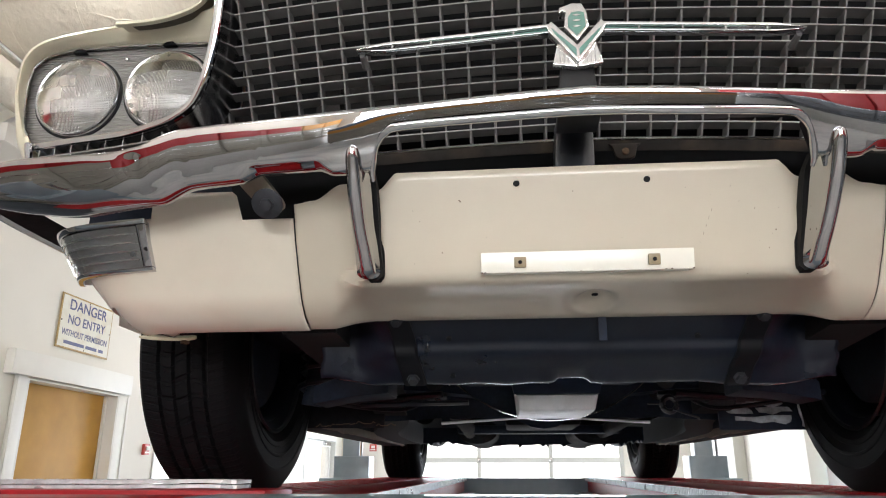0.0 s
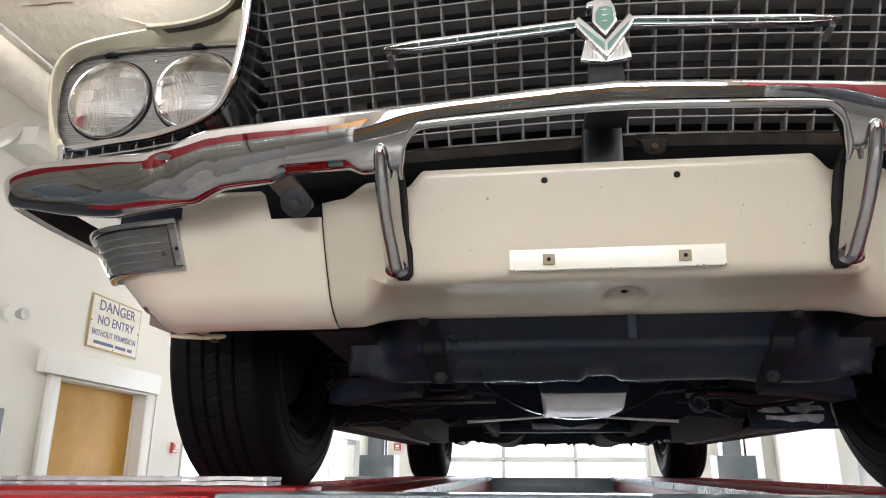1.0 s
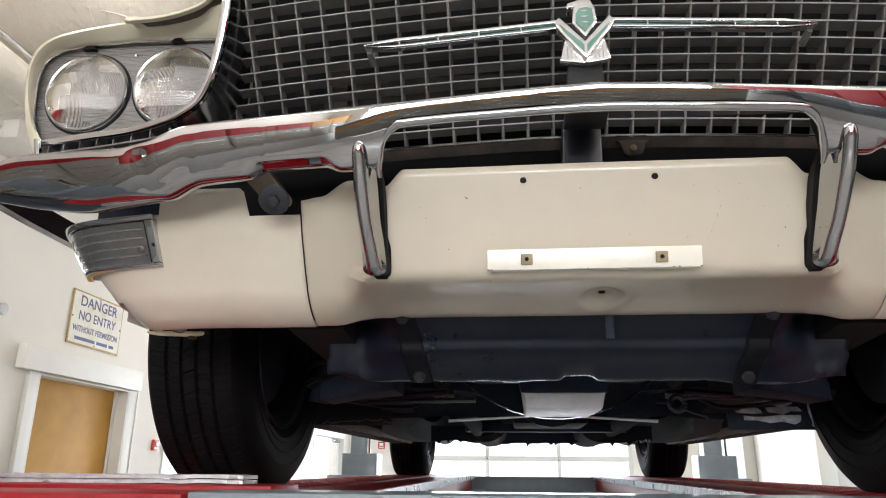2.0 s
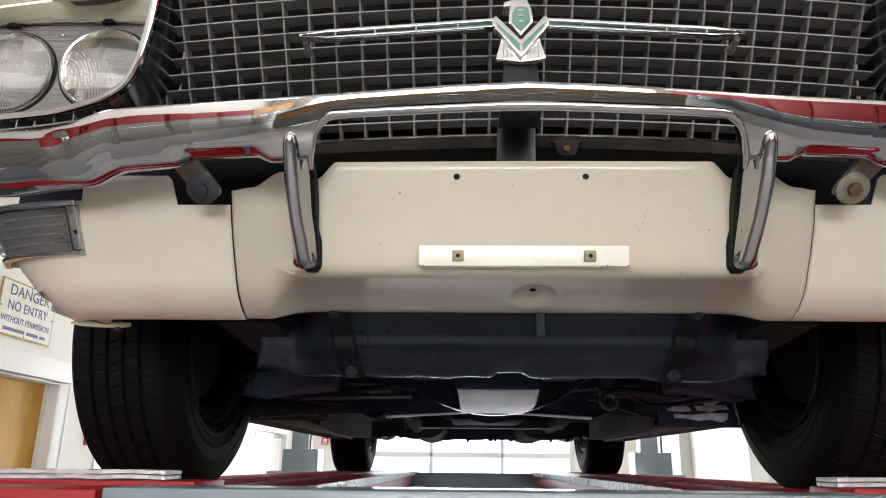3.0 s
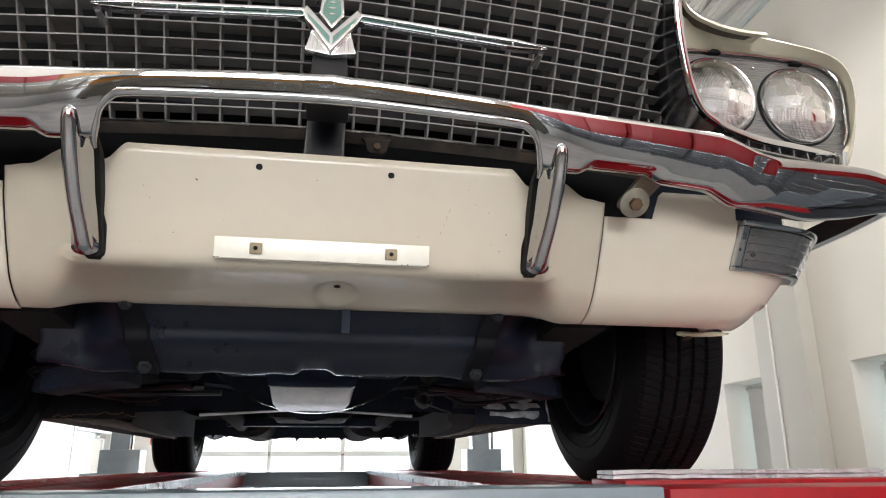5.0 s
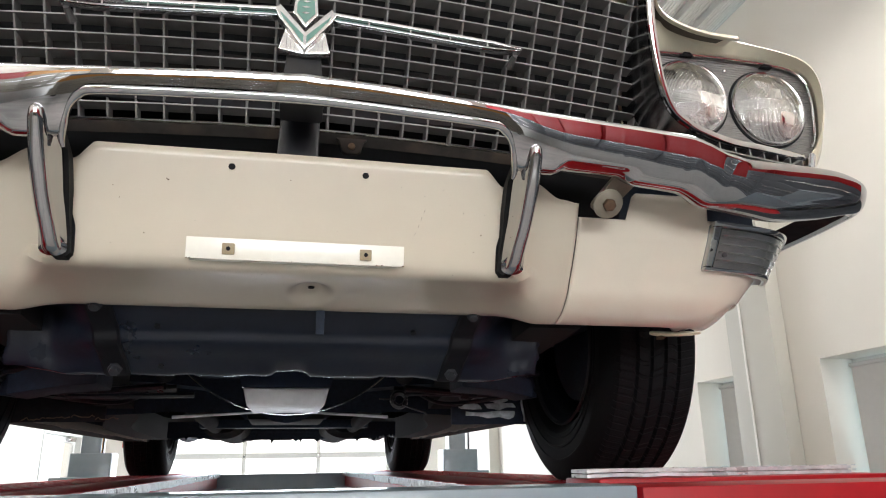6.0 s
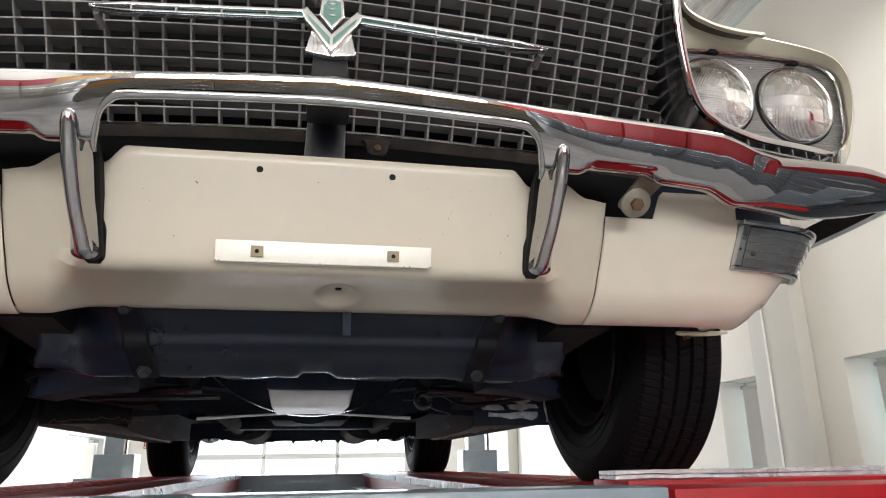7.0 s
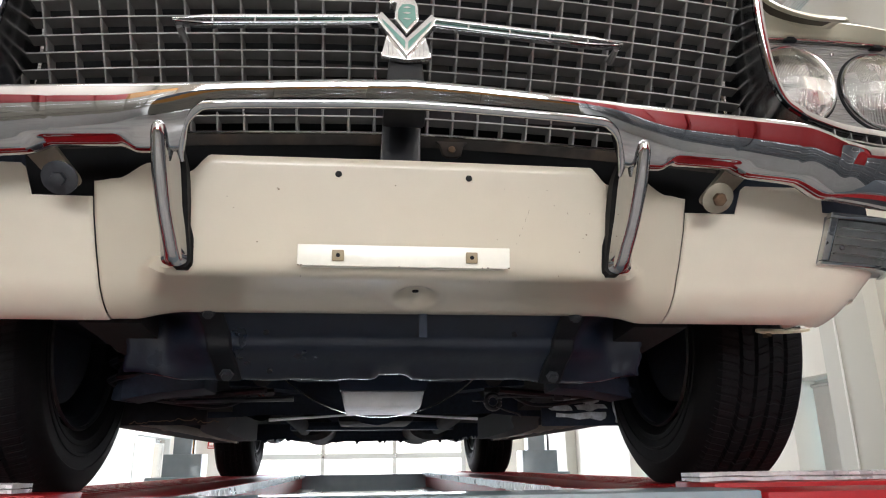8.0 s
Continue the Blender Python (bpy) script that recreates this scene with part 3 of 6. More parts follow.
# ---- things on the walls ----
def letters(words, size, width, y_mid, z_mid, parent, material):
    """A raised line of words on the west wall's sign, set to a width."""
    cu = bpy.data.curves.new("letters", "FONT")
    cu.body, cu.size, cu.extrude, cu.align_x, cu.align_y, cu.offset = words, size, 0.0006, "CENTER", "CENTER", 0.001 * size / 0.1
    ob = bpy.data.objects.new("letters", cu)
    scene.collection.objects.link(ob)
    bpy.context.view_layer.update()
    me = bpy.data.meshes.new_from_object(ob.evaluated_get(bpy.context.evaluated_depsgraph_get()))
    bpy.data.objects.remove(ob)
    k = width / max(1e-3, max(v.co.x for v in me.vertices) - min(v.co.x for v in me.vertices))
    me.transform(Matrix.Translation((WEST + 0.0125, y_mid, z_mid)) @ Matrix(((0, 0, 1, 0), (1, 0, 0, 0), (0, 1, 0, 0), (0, 0, 0, 1))) @ Matrix.Diagonal((k, 1, 1, 1)))
    whole_line = bmesh.new()
    whole_line.from_mesh(me)
    bpy.data.meshes.remove(me)
    left = set(whole_line.verts)
    while left:
        island, todo = set(), [next(iter(left))]
        while todo:
            v = todo.pop()
            if v not in island:
                island.add(v)
                todo += [e.other_vert(v) for e in v.link_edges]
        left -= island
        one = bmesh.new()
        copy = {v: one.verts.new(v.co) for v in island}
        for f in {f for v in island for f in v.link_faces}:
            one.faces.new([copy[v] for v in f.verts])
        part("letter", one, material, parent)
    whole_line.free()


def danger_sign():
    y0, y1, z0, z1 = 4.622, 5.246, 2.216, 2.582
    ym = (y0 + y1) / 2
    d = thing("danger_sign", (WEST, ym, z0), "old white enamel warning sign with blue capitals and rusted edges", "sign")
    part("border", box(WEST + 0.002, WEST + 0.010, y0, y1, z0, z1, 0.002), SIGN_EDGE, d, "rusted tan border")
    part("plate", box(WEST + 0.0105, WEST + 0.012, y0 + 0.012, y1 - 0.012, z0 + 0.012, z1 - 0.012), SIGN_WHITE, d, "chipped white enamel face")
    letters("DANGER", 0.100, 0.45, ym, 2.514, d, SIGN_BLUE)
    letters("NO ENTRY", 0.088, 0.45, ym, 2.414, d, SIGN_BLUE)
    letters("WITHOUT PERMISSION", 0.058, 0.545, ym, 2.324, d, SIGN_BLUE)
    y = y0 + 0.075
    for w in (0.235, 0.135, 0.06):
        part("text_bar", box(WEST + 0.012, WEST + 0.0132, y, y + w, 2.250, 2.272), SIGN_BLUE, d)
        y += w + 0.022
    for yy, zz in ((ym, z1 - 0.02), (ym, z0 + 0.02), (y0 + 0.02, (z0 + z1) / 2), (y1 - 0.02, (z0 + z1) / 2)):
        part("screw", lathe([(0, 0.006), (0.003, 0.005), (0.004, 0.0)], "X", 10, (WEST + 0.0121, yy, zz)), RUST_BOLT, d)
    return d


danger_sign()


def fire_alarm(m):
    d = thing("fire_alarm", tuple(m.translation), "small red and white fire alarm box on the wall", "fire alarm", "fire alarms")
    def bit(*a):
        return box(*a, m=m)
    part("body", bit(0.001, 0.05, -0.06, 0.06, 0, 0.12, 0.006), ALARM_RED, d)
    part("strobe", bit(0.051, 0.07, -0.03, 0.035, 0.05, 0.095, 0.006), TRIM, d, "white strobe lens")
    part("label_bar", bit(0.0505, 0.052, -0.045, 0.045, 0.018, 0.034), TRIM, d)
    return d


fire_alarm(pose(WEST, 5.98, 1.56) @ Matrix.Diagonal((0.5, 0.7, 0.7, 1)))
fire_alarm(pose(-2.48, NORTH, 1.75, 0, 0, -90))


def wall_spot():
    d = thing("wall_spotlight", (WEST, 3.90, 2.26), "small round white spotlight on a wall plate", "spotlight")
    part("plate", lathe([(0, 0.0), (0, 0.05), (0.012, 0.05), (0.015, 0.0)], "X", 20, (WEST + 0.001, 3.90, 2.282)), TRIM, d)
    part("arm", tube([(WEST + 0.014, 3.90, 2.282), (WEST + 0.045, 3.91, 2.280)], 0.010, 10), TRIM, d)
    part("head", lathe([(0, 0.0), (0.0, 0.025), (0.03, 0.035), (0.045, 0.035), (0.046, 0.0)], "X", 24, (WEST + 0.045, 3.91, 2.280)), DULL_CHROME, d, "brushed metal lamp head")
    return d


wall_spot()


# ---- behind the camera: tool cabinets, benches, chests, unseen, added for the chrome's reflections ----
def tool_cabinet(x, y, w, h, material, upper, cap, label):
    d = thing("tool_cabinet", (x, y, FLOOR), label, "tool cabinet", "tool cabinets")
    split = FLOOR + h - 0.26
    part("case", box(x - w / 2, x + w / 2, y - 0.28, y + 0.28, FLOOR + 0.12, split, 0.01), material, d)
    part("top_box", box(x - w / 2, x + w / 2, y - 0.28, y + 0.29, split + 0.001, FLOOR + h, 0.006), upper, d)
    part("lid", box(x - w / 2, x + w / 2, y - 0.28, y + 0.30, FLOOR + h + 0.001, FLOOR + h + 0.16, 0.008), cap, d, "hinged steel lid")
    k = int((split - FLOOR - 0.2) / 0.17)
    for i in range(k):
        z = FLOOR + 0.16 + i * 0.17
        part("drawer", box(x - w / 2 + 0.03, x + w / 2 - 0.03, y + 0.281, y + 0.295, z, z + 0.15, 0.004), material, d)
        part("pull", box(x - w / 2 + 0.08, x + w / 2 - 0.08, y + 0.296, y + 0.312, z + 0.12, z + 0.135, 0.003), DULL_CHROME, d)
    for sx in (-1, 1):
        for sy in (-0.22, 0.22):
            part("caster", lathe([(-0.02, 0.0), (-0.02, 0.055), (0.02, 0.055), (0.02, 0.0)], "X", 20, (x + sx * (w / 2 - 0.08), y + sy, FLOOR + 0.055)), RUBBER, d)
            part("caster_fork", box(x + sx * (w / 2 - 0.08) - 0.03, x + sx * (w / 2 - 0.08) + 0.03, y + sy - 0.03, y + sy + 0.03, FLOOR + 0.1, FLOOR + 0.122), DARK_STEEL, d)
    return d


BLUE_LID, DARK_LID = (TOOL_BLUE, "grey tool cabinet with an orange-brown top box and blue lid"), (BENCH_BLUE, "grey tool cabinet with an orange-brown top box and dark lid")
for x, h, lid in ((-1.725, 1.40, BLUE_LID), (-0.575, 1.40, BLUE_LID), (0.575, 1.50, DARK_LID), (1.725, 1.50, DARK_LID)):
    tool_cabinet(x, -4.5, 1.148, h, TOOL_GREY, TOOL_TAN, *lid)


def work_bench(x0, x1, y0, y1, paint):
    d = thing("work_bench", ((x0 + x1) / 2, (y0 + y1) / 2, FLOOR), "long steel work bench against the wall", "work bench", "work benches")
    part("top", box(x0, x1, y0, y1, FLOOR + 0.92, FLOOR + 0.96, 0.004), paint, d)
    part("cabinet_base", box(x0 + 0.04, x1 - 0.04, y0 + 0.04, y1 - 0.04, FLOOR, FLOOR + 0.919, 0.004), BENCH_PALE, d, "pale grey cabinet base")
    return d


def tool_chest(x0, x1, y0, y1, top, split, lower, upper, label):
    """A tall top chest that stands on a bench: drawers below, flap doors of another colour above."""
    z = FLOOR + 0.96
    d = thing("tool_chest", ((x0 + x1) / 2, (y0 + y1) / 2, z), label, "tool chest", "tool chests")
    part("case", box(x0, x1, y0, y1, z, split, 0.006), lower, d)
    part("upper_case", box(x0, x1, y0, y1, split + 0.001, top, 0.006), upper, d)
    face, sgn = (x1, 1) if x0 < 0 else (x0, -1)
    lo, hi = sorted((face + sgn * 0.001, face + sgn * 0.012))
    for j in range(2):
        a, b = y0 + 0.03 + j * (y1 - y0) / 2, y0 - 0.03 + (j + 1) * (y1 - y0) / 2
        n = int((split - z) / 0.14)
        for k in range(n):
            h = (split - z - 0.04) / n
            part("drawer", box(lo, hi, a, b, z + 0.02 + k * h, z + 0.01 + (k + 1) * h, 0.003), lower, d)
            if k % 2:
                continue
            pl, ph = sorted((face + sgn * 0.0125, face + sgn * 0.026))
            part("pull", box(pl, ph, a + 0.03, b - 0.03, z - 0.012 + (k + 1) * h, z + 0.004 + (k + 1) * h, 0.003), DULL_CHROME, d)
        part("flap_door", box(lo, hi, a, b, split + 0.02, top - 0.02, 0.003), upper, d)
    return d


EAST_CHEST = (2.42, 1.52, BENCH_BLUE, TOOL_RED, "tall dark grey tool chest with red flap doors")
EAST_LOW = (2.12, 1.95, BENCH_BLUE, TOOL_RED, "tall dark grey tool chest with a red top box")
WEST_CHEST = (2.08, 1.74, TOOL_GREY, TOOL_RED, "tall grey tool chest with red flap doors")
WEST_TAN = (2.08, 1.74, TOOL_GREY, TOOL_TAN, "tall grey tool chest with orange-brown flap doors")
WEST_LOW = (2.10, 1.96, TOOL_GREY, TOOL_RED, "tall grey tool chest with a red top box")
CHESTS = {False: [EAST_CHEST, EAST_CHEST, EAST_CHEST, EAST_LOW], True: [WEST_TAN, WEST_CHEST, WEST_CHEST, WEST_LOW]}
for x0, x1 in ((-3.04, -2.45), (2.40, 2.99)):
    work_bench(x0, x1, -5.3, 1.2, TOOL_GREY if x0 < 0 else BENCH_BLUE)
    for y0, chest in zip((-5.25, -3.65, -2.05, -0.45), CHESTS[x0 < 0]):
        tool_chest(x0 + 0.08, x1 - 0.08, y0, y0 + 1.598, *chest)


def locker(x0, x1, y0, y1, z1):
    d = thing("locker", ((x0 + x1) / 2, (y0 + y1) / 2, FLOOR), "tall dark grey steel locker against the wall", "locker", "lockers")
    part("case", box(x0, x1, y0, y1, FLOOR, z1, 0.006), BENCH_BLUE, d)
    face, sgn = (x1, 1) if x0 < 0 else (x0, -1)
    for a, b in ((y0 + 0.02, (y0 + y1) / 2 - 0.004), ((y0 + y1) / 2 + 0.004, y1 - 0.02)):
        lo, hi = sorted((face + sgn * 0.001, face + sgn * 0.014))
        part("door", box(lo, hi, a, b, FLOOR + 0.06, z1 - 0.03, 0.003), BENCH_BLUE, d)
    return d


# only the last west locker shows; the others are added to darken the chrome
for y0, x1 in ((1.27, -2.60), (2.10, -2.60), (3.12, -2.99)):
    locker(-3.04, x1, y0, y0 + 0.81, 1.755)
for y0 in (1.27, 2.05):
    locker(2.62, 2.99, y0, y0 + 0.76, 1.70)

# ---- the four-post lift ----
lift = thing("car_lift", (0, 3.3, FLOOR), "red and grey four-post drive-on car lift, raised", "car lift")
IN, OUT, Y0, Y1 = 0.44, 0.955, 1.36, 5.75


def runway(s):
    x0, x1 = sorted((s * (IN + 0.172), s * OUT))
    run = part("runway", box(x0, x1, Y0, Y1, RUN - 0.10, RUN - 0.002, 0.004), RED, lift, "glossy red runway")
    lo, hi = sorted((s * (IN - 0.01), s * (IN + 0.17)))
    part("inner_edge", box(lo, hi, Y0, Y1, RUN - 0.030, RUN - 0.003, 0.003), RED, run, "red inner strip of the runway")
    lo, hi = sorted((s * (IN - 0.10), s * (IN + 0.17)))
    part("ledge", box(lo, hi, Y0, Y1 - 0.2, RUN - 0.105, RUN - 0.101, 0.001), LIFT_GREY, run)
    lo, hi = sorted((s * (IN - 0.004), s * (IN + 0.004)))
    part("inner_flange", box(lo, hi, Y0, Y1, RUN - 0.1005, RUN - 0.0305, 0.001), RED, run, "red inner flange of the runway")
    # toothed bright rack along the inner side
    rng, tread = random.Random(20 + s), bmesh.new()
    for k in range(200):
        y = Y0 + 0.015 + k * 0.0218
        top, foot = RUN - 0.004 - rng.uniform(0, 0.003), RUN - 0.031 + rng.uniform(0, 0.006)
        lo, hi = sorted((s * (IN - 0.024), s * (IN - 0.0105)))
        box(lo, hi, y, y + 0.0085 + rng.uniform(-0.001, 0.002), foot, top, bm=tread)
    tagged(part("tooth_rack", tread, TREADPLATE, run, "bright worn teeth along the runway's inner side"), kind="stuff")
    bumps = bmesh.new()
    for i in range(6):
        for k in range(130):
            x, y = s * (IN + 0.20 + i * 0.05), Y0 + 0.03 + k * 0.0335
            a = 45 if (i + k) % 2 else -45
            box(-0.011, 0.011, -0.003, 0.003, 0, 0.0018, bm=bumps, m=pose(x, y, RUN - 0.0022, 0, 0, a))
    tagged(part("tread_pattern", bumps, RED, run), kind="stuff")
    for k in range(22):
        part("edge_bolt", lathe([(0, 0.008), (0.004, 0.008), (0.006, 0.0)], "X", 8, (s * (IN + 0.172), Y0 + 0.2 + k * 0.2, RUN - 0.05)) if s < 0 else lathe([(0, 0.008), (-0.004, 0.008), (-0.006, 0.0)], "X", 8, (s * (IN + 0.172), Y0 + 0.2 + k * 0.2, RUN - 0.05)), TREADPLATE, run)
    return run


for s in (-1, 1):
    runway(s)


def tread_sheet(s, level):
    """One of the two bright treadplate sheets that lie folded before each front tyre."""
    x0, x1 = (0.471 if s > 0 else 0.533), (0.965 if s > 0 else 1.03)
    line = [(x0, 0.0), (x0 + 0.06, 0.0015), (x0 + 0.11, 0.0), (x0 + 0.135, 0.0015), (x0 + 0.2, 0.0), (x1, 0.0)]
    z = RUN + 0.0192 + level * 0.0072
    bm = bmesh.new()
    rows = []
    for x, w in [(v.x, v.y) for v in smooth_line([(a, b, 0) for a, b in line], 30)]:
        rows.append([(s * x, 1.405, z + w), (s * x, 1.47, z + w), (s * x, 1.47, z + 0.0054 + w), (s * x, 1.405, z + 0.0054 + w)])
    loft(rows, closed=True, caps=True, bm=bm)
    for i in range(20):
        for k in range(2):
            box(-0.01, 0.01, -0.003, 0.003, 0, 0.0016, bm=bm, m=pose(s * (x0 + 0.02 + i * 0.026), 1.42 + k * 0.031, z + 0.0050, 0, 0, 45 if (i + k) % 2 else -45))
    return bm


for s in (-1, 1):
    d = thing("ramp_plate", (s * 0.75, 1.5, RUN), "two stacked bright treadplate sheets on the runway before a tyre", "metal plate", "ramp plates")
    for level in (0, 1):
        part("sheet", tread_sheet(s, level), TREADPLATE, d)

for s in (-1, 1):
    lo, hi = sorted((s * (IN + 0.032), s * 1.02))
    part("stop_bar", box(lo, hi, 1.362, 1.50, RUN - 0.0015, RUN + 0.0185, 0.003), RED, lift, "low red bar under the treadplate")

part("front_beam", box(-0.527, 0.453, 1.20, 1.335, RUN - 0.15, RUN + 0.0145, 0.004), LIFT_GREY, lift, "blue-grey front cross beam")
for s in (-1, 1):
    lo, hi = sorted(((0.455, 1.32) if s > 0 else (-0.529, -1.38)))
    b = part("beam_end", box(lo, hi, 1.19, 1.345, RUN - 0.16, RUN + 0.0125, 0.004), RED, lift, "red end of the cross beam")
    part("edge_strip", box(lo + 0.1, hi - 0.02, 1.184, 1.189, RUN - 0.018, RUN - 0.012), TREADPLATE, b, "thin bright edge strip")
part("rear_beam", box(-1.5, 1.5, 5.6, 5.74, RUN - 0.125, RUN - 0.012, 0.004), LIFT_GREY, lift, "grey rear cross beam")


def lift_post(x, y):
    p = part("post", box(x - 0.065, x + 0.065, y - 0.065, y + 0.065, FLOOR + 0.012, 1.75, 0.004), LIFT_GREY, lift, "grey steel lift post")
    part("sleeve", box(x - 0.12, x + 0.15, y - 0.11, y + 0.11, RUN - 0.20, 1.545, 0.006), LIFT_GREY, p)
    part("foot_plate", box(x - 0.18, x + 0.18, y - 0.18, y + 0.18, FLOOR, FLOOR + 0.0115, 0.002), LIFT_GREY, p)
    part("lock_bar", tube([(x + 0.085, y - 0.09, 1.545), (x + 0.085, y - 0.09, 1.70)], 0.009, 8), DULL_CHROME, p)
    part("cap", box(x - 0.07, x + 0.07, y - 0.07, y + 0.07, 1.7505, 1.758, 0.002), LIFT_GREY, p)
    return p


for x, y in ((-1.33, 5.95), (1.33, 5.95), (-1.5, 1.0), (1.5, 1.0)):
    lift_post(x, y)

# ---- the car ----
car = thing("car", (0, 3.4, RUN), "white 1960s two-door luxury coupe with a chrome front bumper, headlights uncovered", "car")


def keyed(x, keys):
    """A value eased between (place, value) keys."""
    for (a, u), (b, v) in zip(keys, keys[1:]):
        if x <= b:
            return u + (v - u) * step(a, b, x) if x > a else u
    return keys[-1][1]


def flowing(x, keys):
    """A value on a smooth, unwavering curve through (place, value) keys."""
    xs, vs = [k[0] for k in keys], [k[1] for k in keys]
    if x <= xs[0] or x >= xs[-1]:
        return vs[0] if x <= xs[0] else vs[-1]
    d = [(b - a) / (q - p) for a, b, p, q in zip(vs, vs[1:], xs, xs[1:])]
    m = [0.0] + [0.0 if a * b <= 0 else 2 * a * b / (a + b) for a, b in zip(d, d[1:])] + [d[-1]]
    i = next(k for k in range(len(xs) - 1) if x <= xs[k + 1])
    h = xs[i + 1] - xs[i]
    t = (x - xs[i]) / h
    return (1 + 2 * t) * (1 - t) ** 2 * vs[i] + t * (1 - t) ** 2 * h * m[i] + t * t * (3 - 2 * t) * vs[i + 1] + t * t * (t - 1) * h * m[i + 1]


# -- front bumper --
BUMPER_PLAN = [(0, 1.080), (0.10, 1.081), (0.3, 1.092), (0.5, 1.110), (0.6, 1.124), (0.7, 1.146), (0.8, 1.172), (0.87, 1.193), (0.922, 1.216), (0.948, 1.248), (0.954, 1.30), (0.955, 1.42), (0.955, 1.60)]


# facing of the bumper's skin, from its top edge (0) to its bottom edge (1): degrees below level
FACING_MID = [(0, -88), (0.09, -82), (0.125, -25), (0.15, 8), (0.18, 11), (0.34, 15), (0.46, 20), (0.60, 26), (0.76, 36), (0.85, 52), (0.92, 78), (1, 95)]
FACING_SLOT = [(0, -88), (0.09, -82), (0.12, -30), (0.15, 13), (0.25, 21), (0.45, 26), (0.76, 36), (0.85, 52), (0.92, 78), (1, 95)]
FACING_WING = [(0, -88), (0.08, -70), (0.13, -15), (0.16, 9), (0.28, 15), (0.48, 25), (0.68, 41), (0.83, 65), (0.94, 88), (1, 100)]
SKIN = 44


def facing(keys):
    return np.interp(np.linspace(0, 1, SKIN), [k[0] for k in keys], [k[1] for k in keys])


SLOT_SKIN, MID_SKIN, WING_SKIN = facing(FACING_SLOT), facing(FACING_MID), facing(FACING_WING)


def bumper_row(x, y, nx, ny, arc):
    """Cross-section of the bumper at arc metres along from its middle, facing (nx, ny)."""
    top = flowing(arc, [(0, 1.9095), (0.02, 1.908), (0.1, 1.905), (0.2, 1.900), (0.3, 1.896), (0.45, 1.893), (0.545, 1.891), (0.58, 1.884), (0.61, 1.875), (0.65, 1.872), (0.70, 1.876), (0.78, 1.884), (0.86, 1.889), (0.91, 1.886), (0.96, 1.878), (1.02, 1.868), (1.4, 1.866)])
    low = flowing(arc, [(0, 1.882), (0.245, 1.875), (0.266, 1.864), (0.288, 1.824), (0.335, 1.821), (0.36, 1.829), (0.44, 1.829), (0.47, 1.819), (0.54, 1.816), (0.60, 1.800), (0.72, 1.800), (0.84, 1.816), (0.93, 1.834), (1.0, 1.842), (1.1, 1.838), (1.4, 1.832)])
    plain = flowing(arc, [(0, 1.832), (0.288, 1.824), (0.54, 1.818), (0.60, 1.802), (0.72, 1.800), (0.84, 1.816), (0.93, 1.834), (1.0, 1.842), (1.1, 1.838), (1.4, 1.832)])
    height, lag = top - plain, 0.42
    down = np.linspace(0, 1, SKIN) * 0.09
    wing = np.array([step(0.555, 0.665, arc + lag * (v - 0.045)) for v in down])
    mid = SLOT_SKIN + (MID_SKIN - SLOT_SKIN) * step(0.20, 0.36, arc)
    angle = np.radians(mid * (1 - wing) + WING_SKIN * wing)
    dz, dd = np.cos(angle), np.sin(angle)
    drop = np.concatenate([[0], np.cumsum((dz[1:] + dz[:-1]) / 2)])
    deep = np.concatenate([[0], np.cumsum((dd[1:] + dd[:-1]) / 2)])
    scale = height / max(drop)
    drop, deep = drop * scale, (deep - min(deep)) * scale
    slot = 1 - step(0.283, 0.290, arc)
    if slot > 0:
        full = np.arange(SKIN, dtype=float)
        end = full[-1] + slot * (np.interp(min(top - low, 0.98 * height), np.maximum.accumulate(drop) + 1e-9 * full, full) - full[-1])
        at = np.linspace(0, end, SKIN)
        drop, deep = np.interp(at, full, drop), np.interp(at, full, deep)
    out = step(0.54, 0.66, arc)
    sec = []
    for d, h in zip(deep, drop):
        q = arc - 0.612 + lag * (h - 0.045)
        inside = step(0.0, 0.02, h) * step(0.0, 0.016, height - h)
        d += inside * (0.0018 * math.exp(-(q / 0.018) ** 2) - 0.0007 * math.exp(-((q - 0.04) / 0.028) ** 2))
        d += inside * (0.00016 * out * noise.noise(Vector((arc * 7, h * 95, x * 2))) + 0.00008 * noise.noise(Vector((arc * 9, h * 40, 3.0))))
        d -= 0.00012 * inside * (math.exp(-((arc - 0.435) / 0.004) ** 2) + 0.8 * math.exp(-((arc - 0.535) / 0.005) ** 2))
        sec.append((d, top - h + (0 if slot else (low - plain) * step(0.78, 0.97, h / height))))
    d1, z1 = sec[-1]
    if slot > 0.5:
        sec += [(d1 + 0.003, z1 + 0.004), (d1 + 0.006, z1 + 0.010), (d1 + 0.012, top - 0.004)]
    else:
        sec += [(d1 + 0.008, z1 + 0.003), (max(0.060, d1 + 0.016), z1 + 0.010), (max(0.075, d1 + 0.02), top - 0.012)]
    return [(x - nx * d, y - ny * d, z) for d, z in sec]


# profile of the valance below: (depth, height), first the lean of its upper part
MID_KEYS = [(0, 0.285), (1.2125, 1.785), (1.2265, 1.735), (1.2335, 1.711), (1.2400, 1.7010), (1.252, 1.6970), (1.275, 1.695), (1.335, 1.688), (1.395, 1.677), (1.402, 1.686)]
SIDE_KEYS = [(0, 0.42), (1.263, 1.782), (1.287, 1.741), (1.302, 1.719), (1.318, 1.696), (1.340, 1.677), (1.362, 1.666), (1.380, 1.662), (1.386, 1.672)]


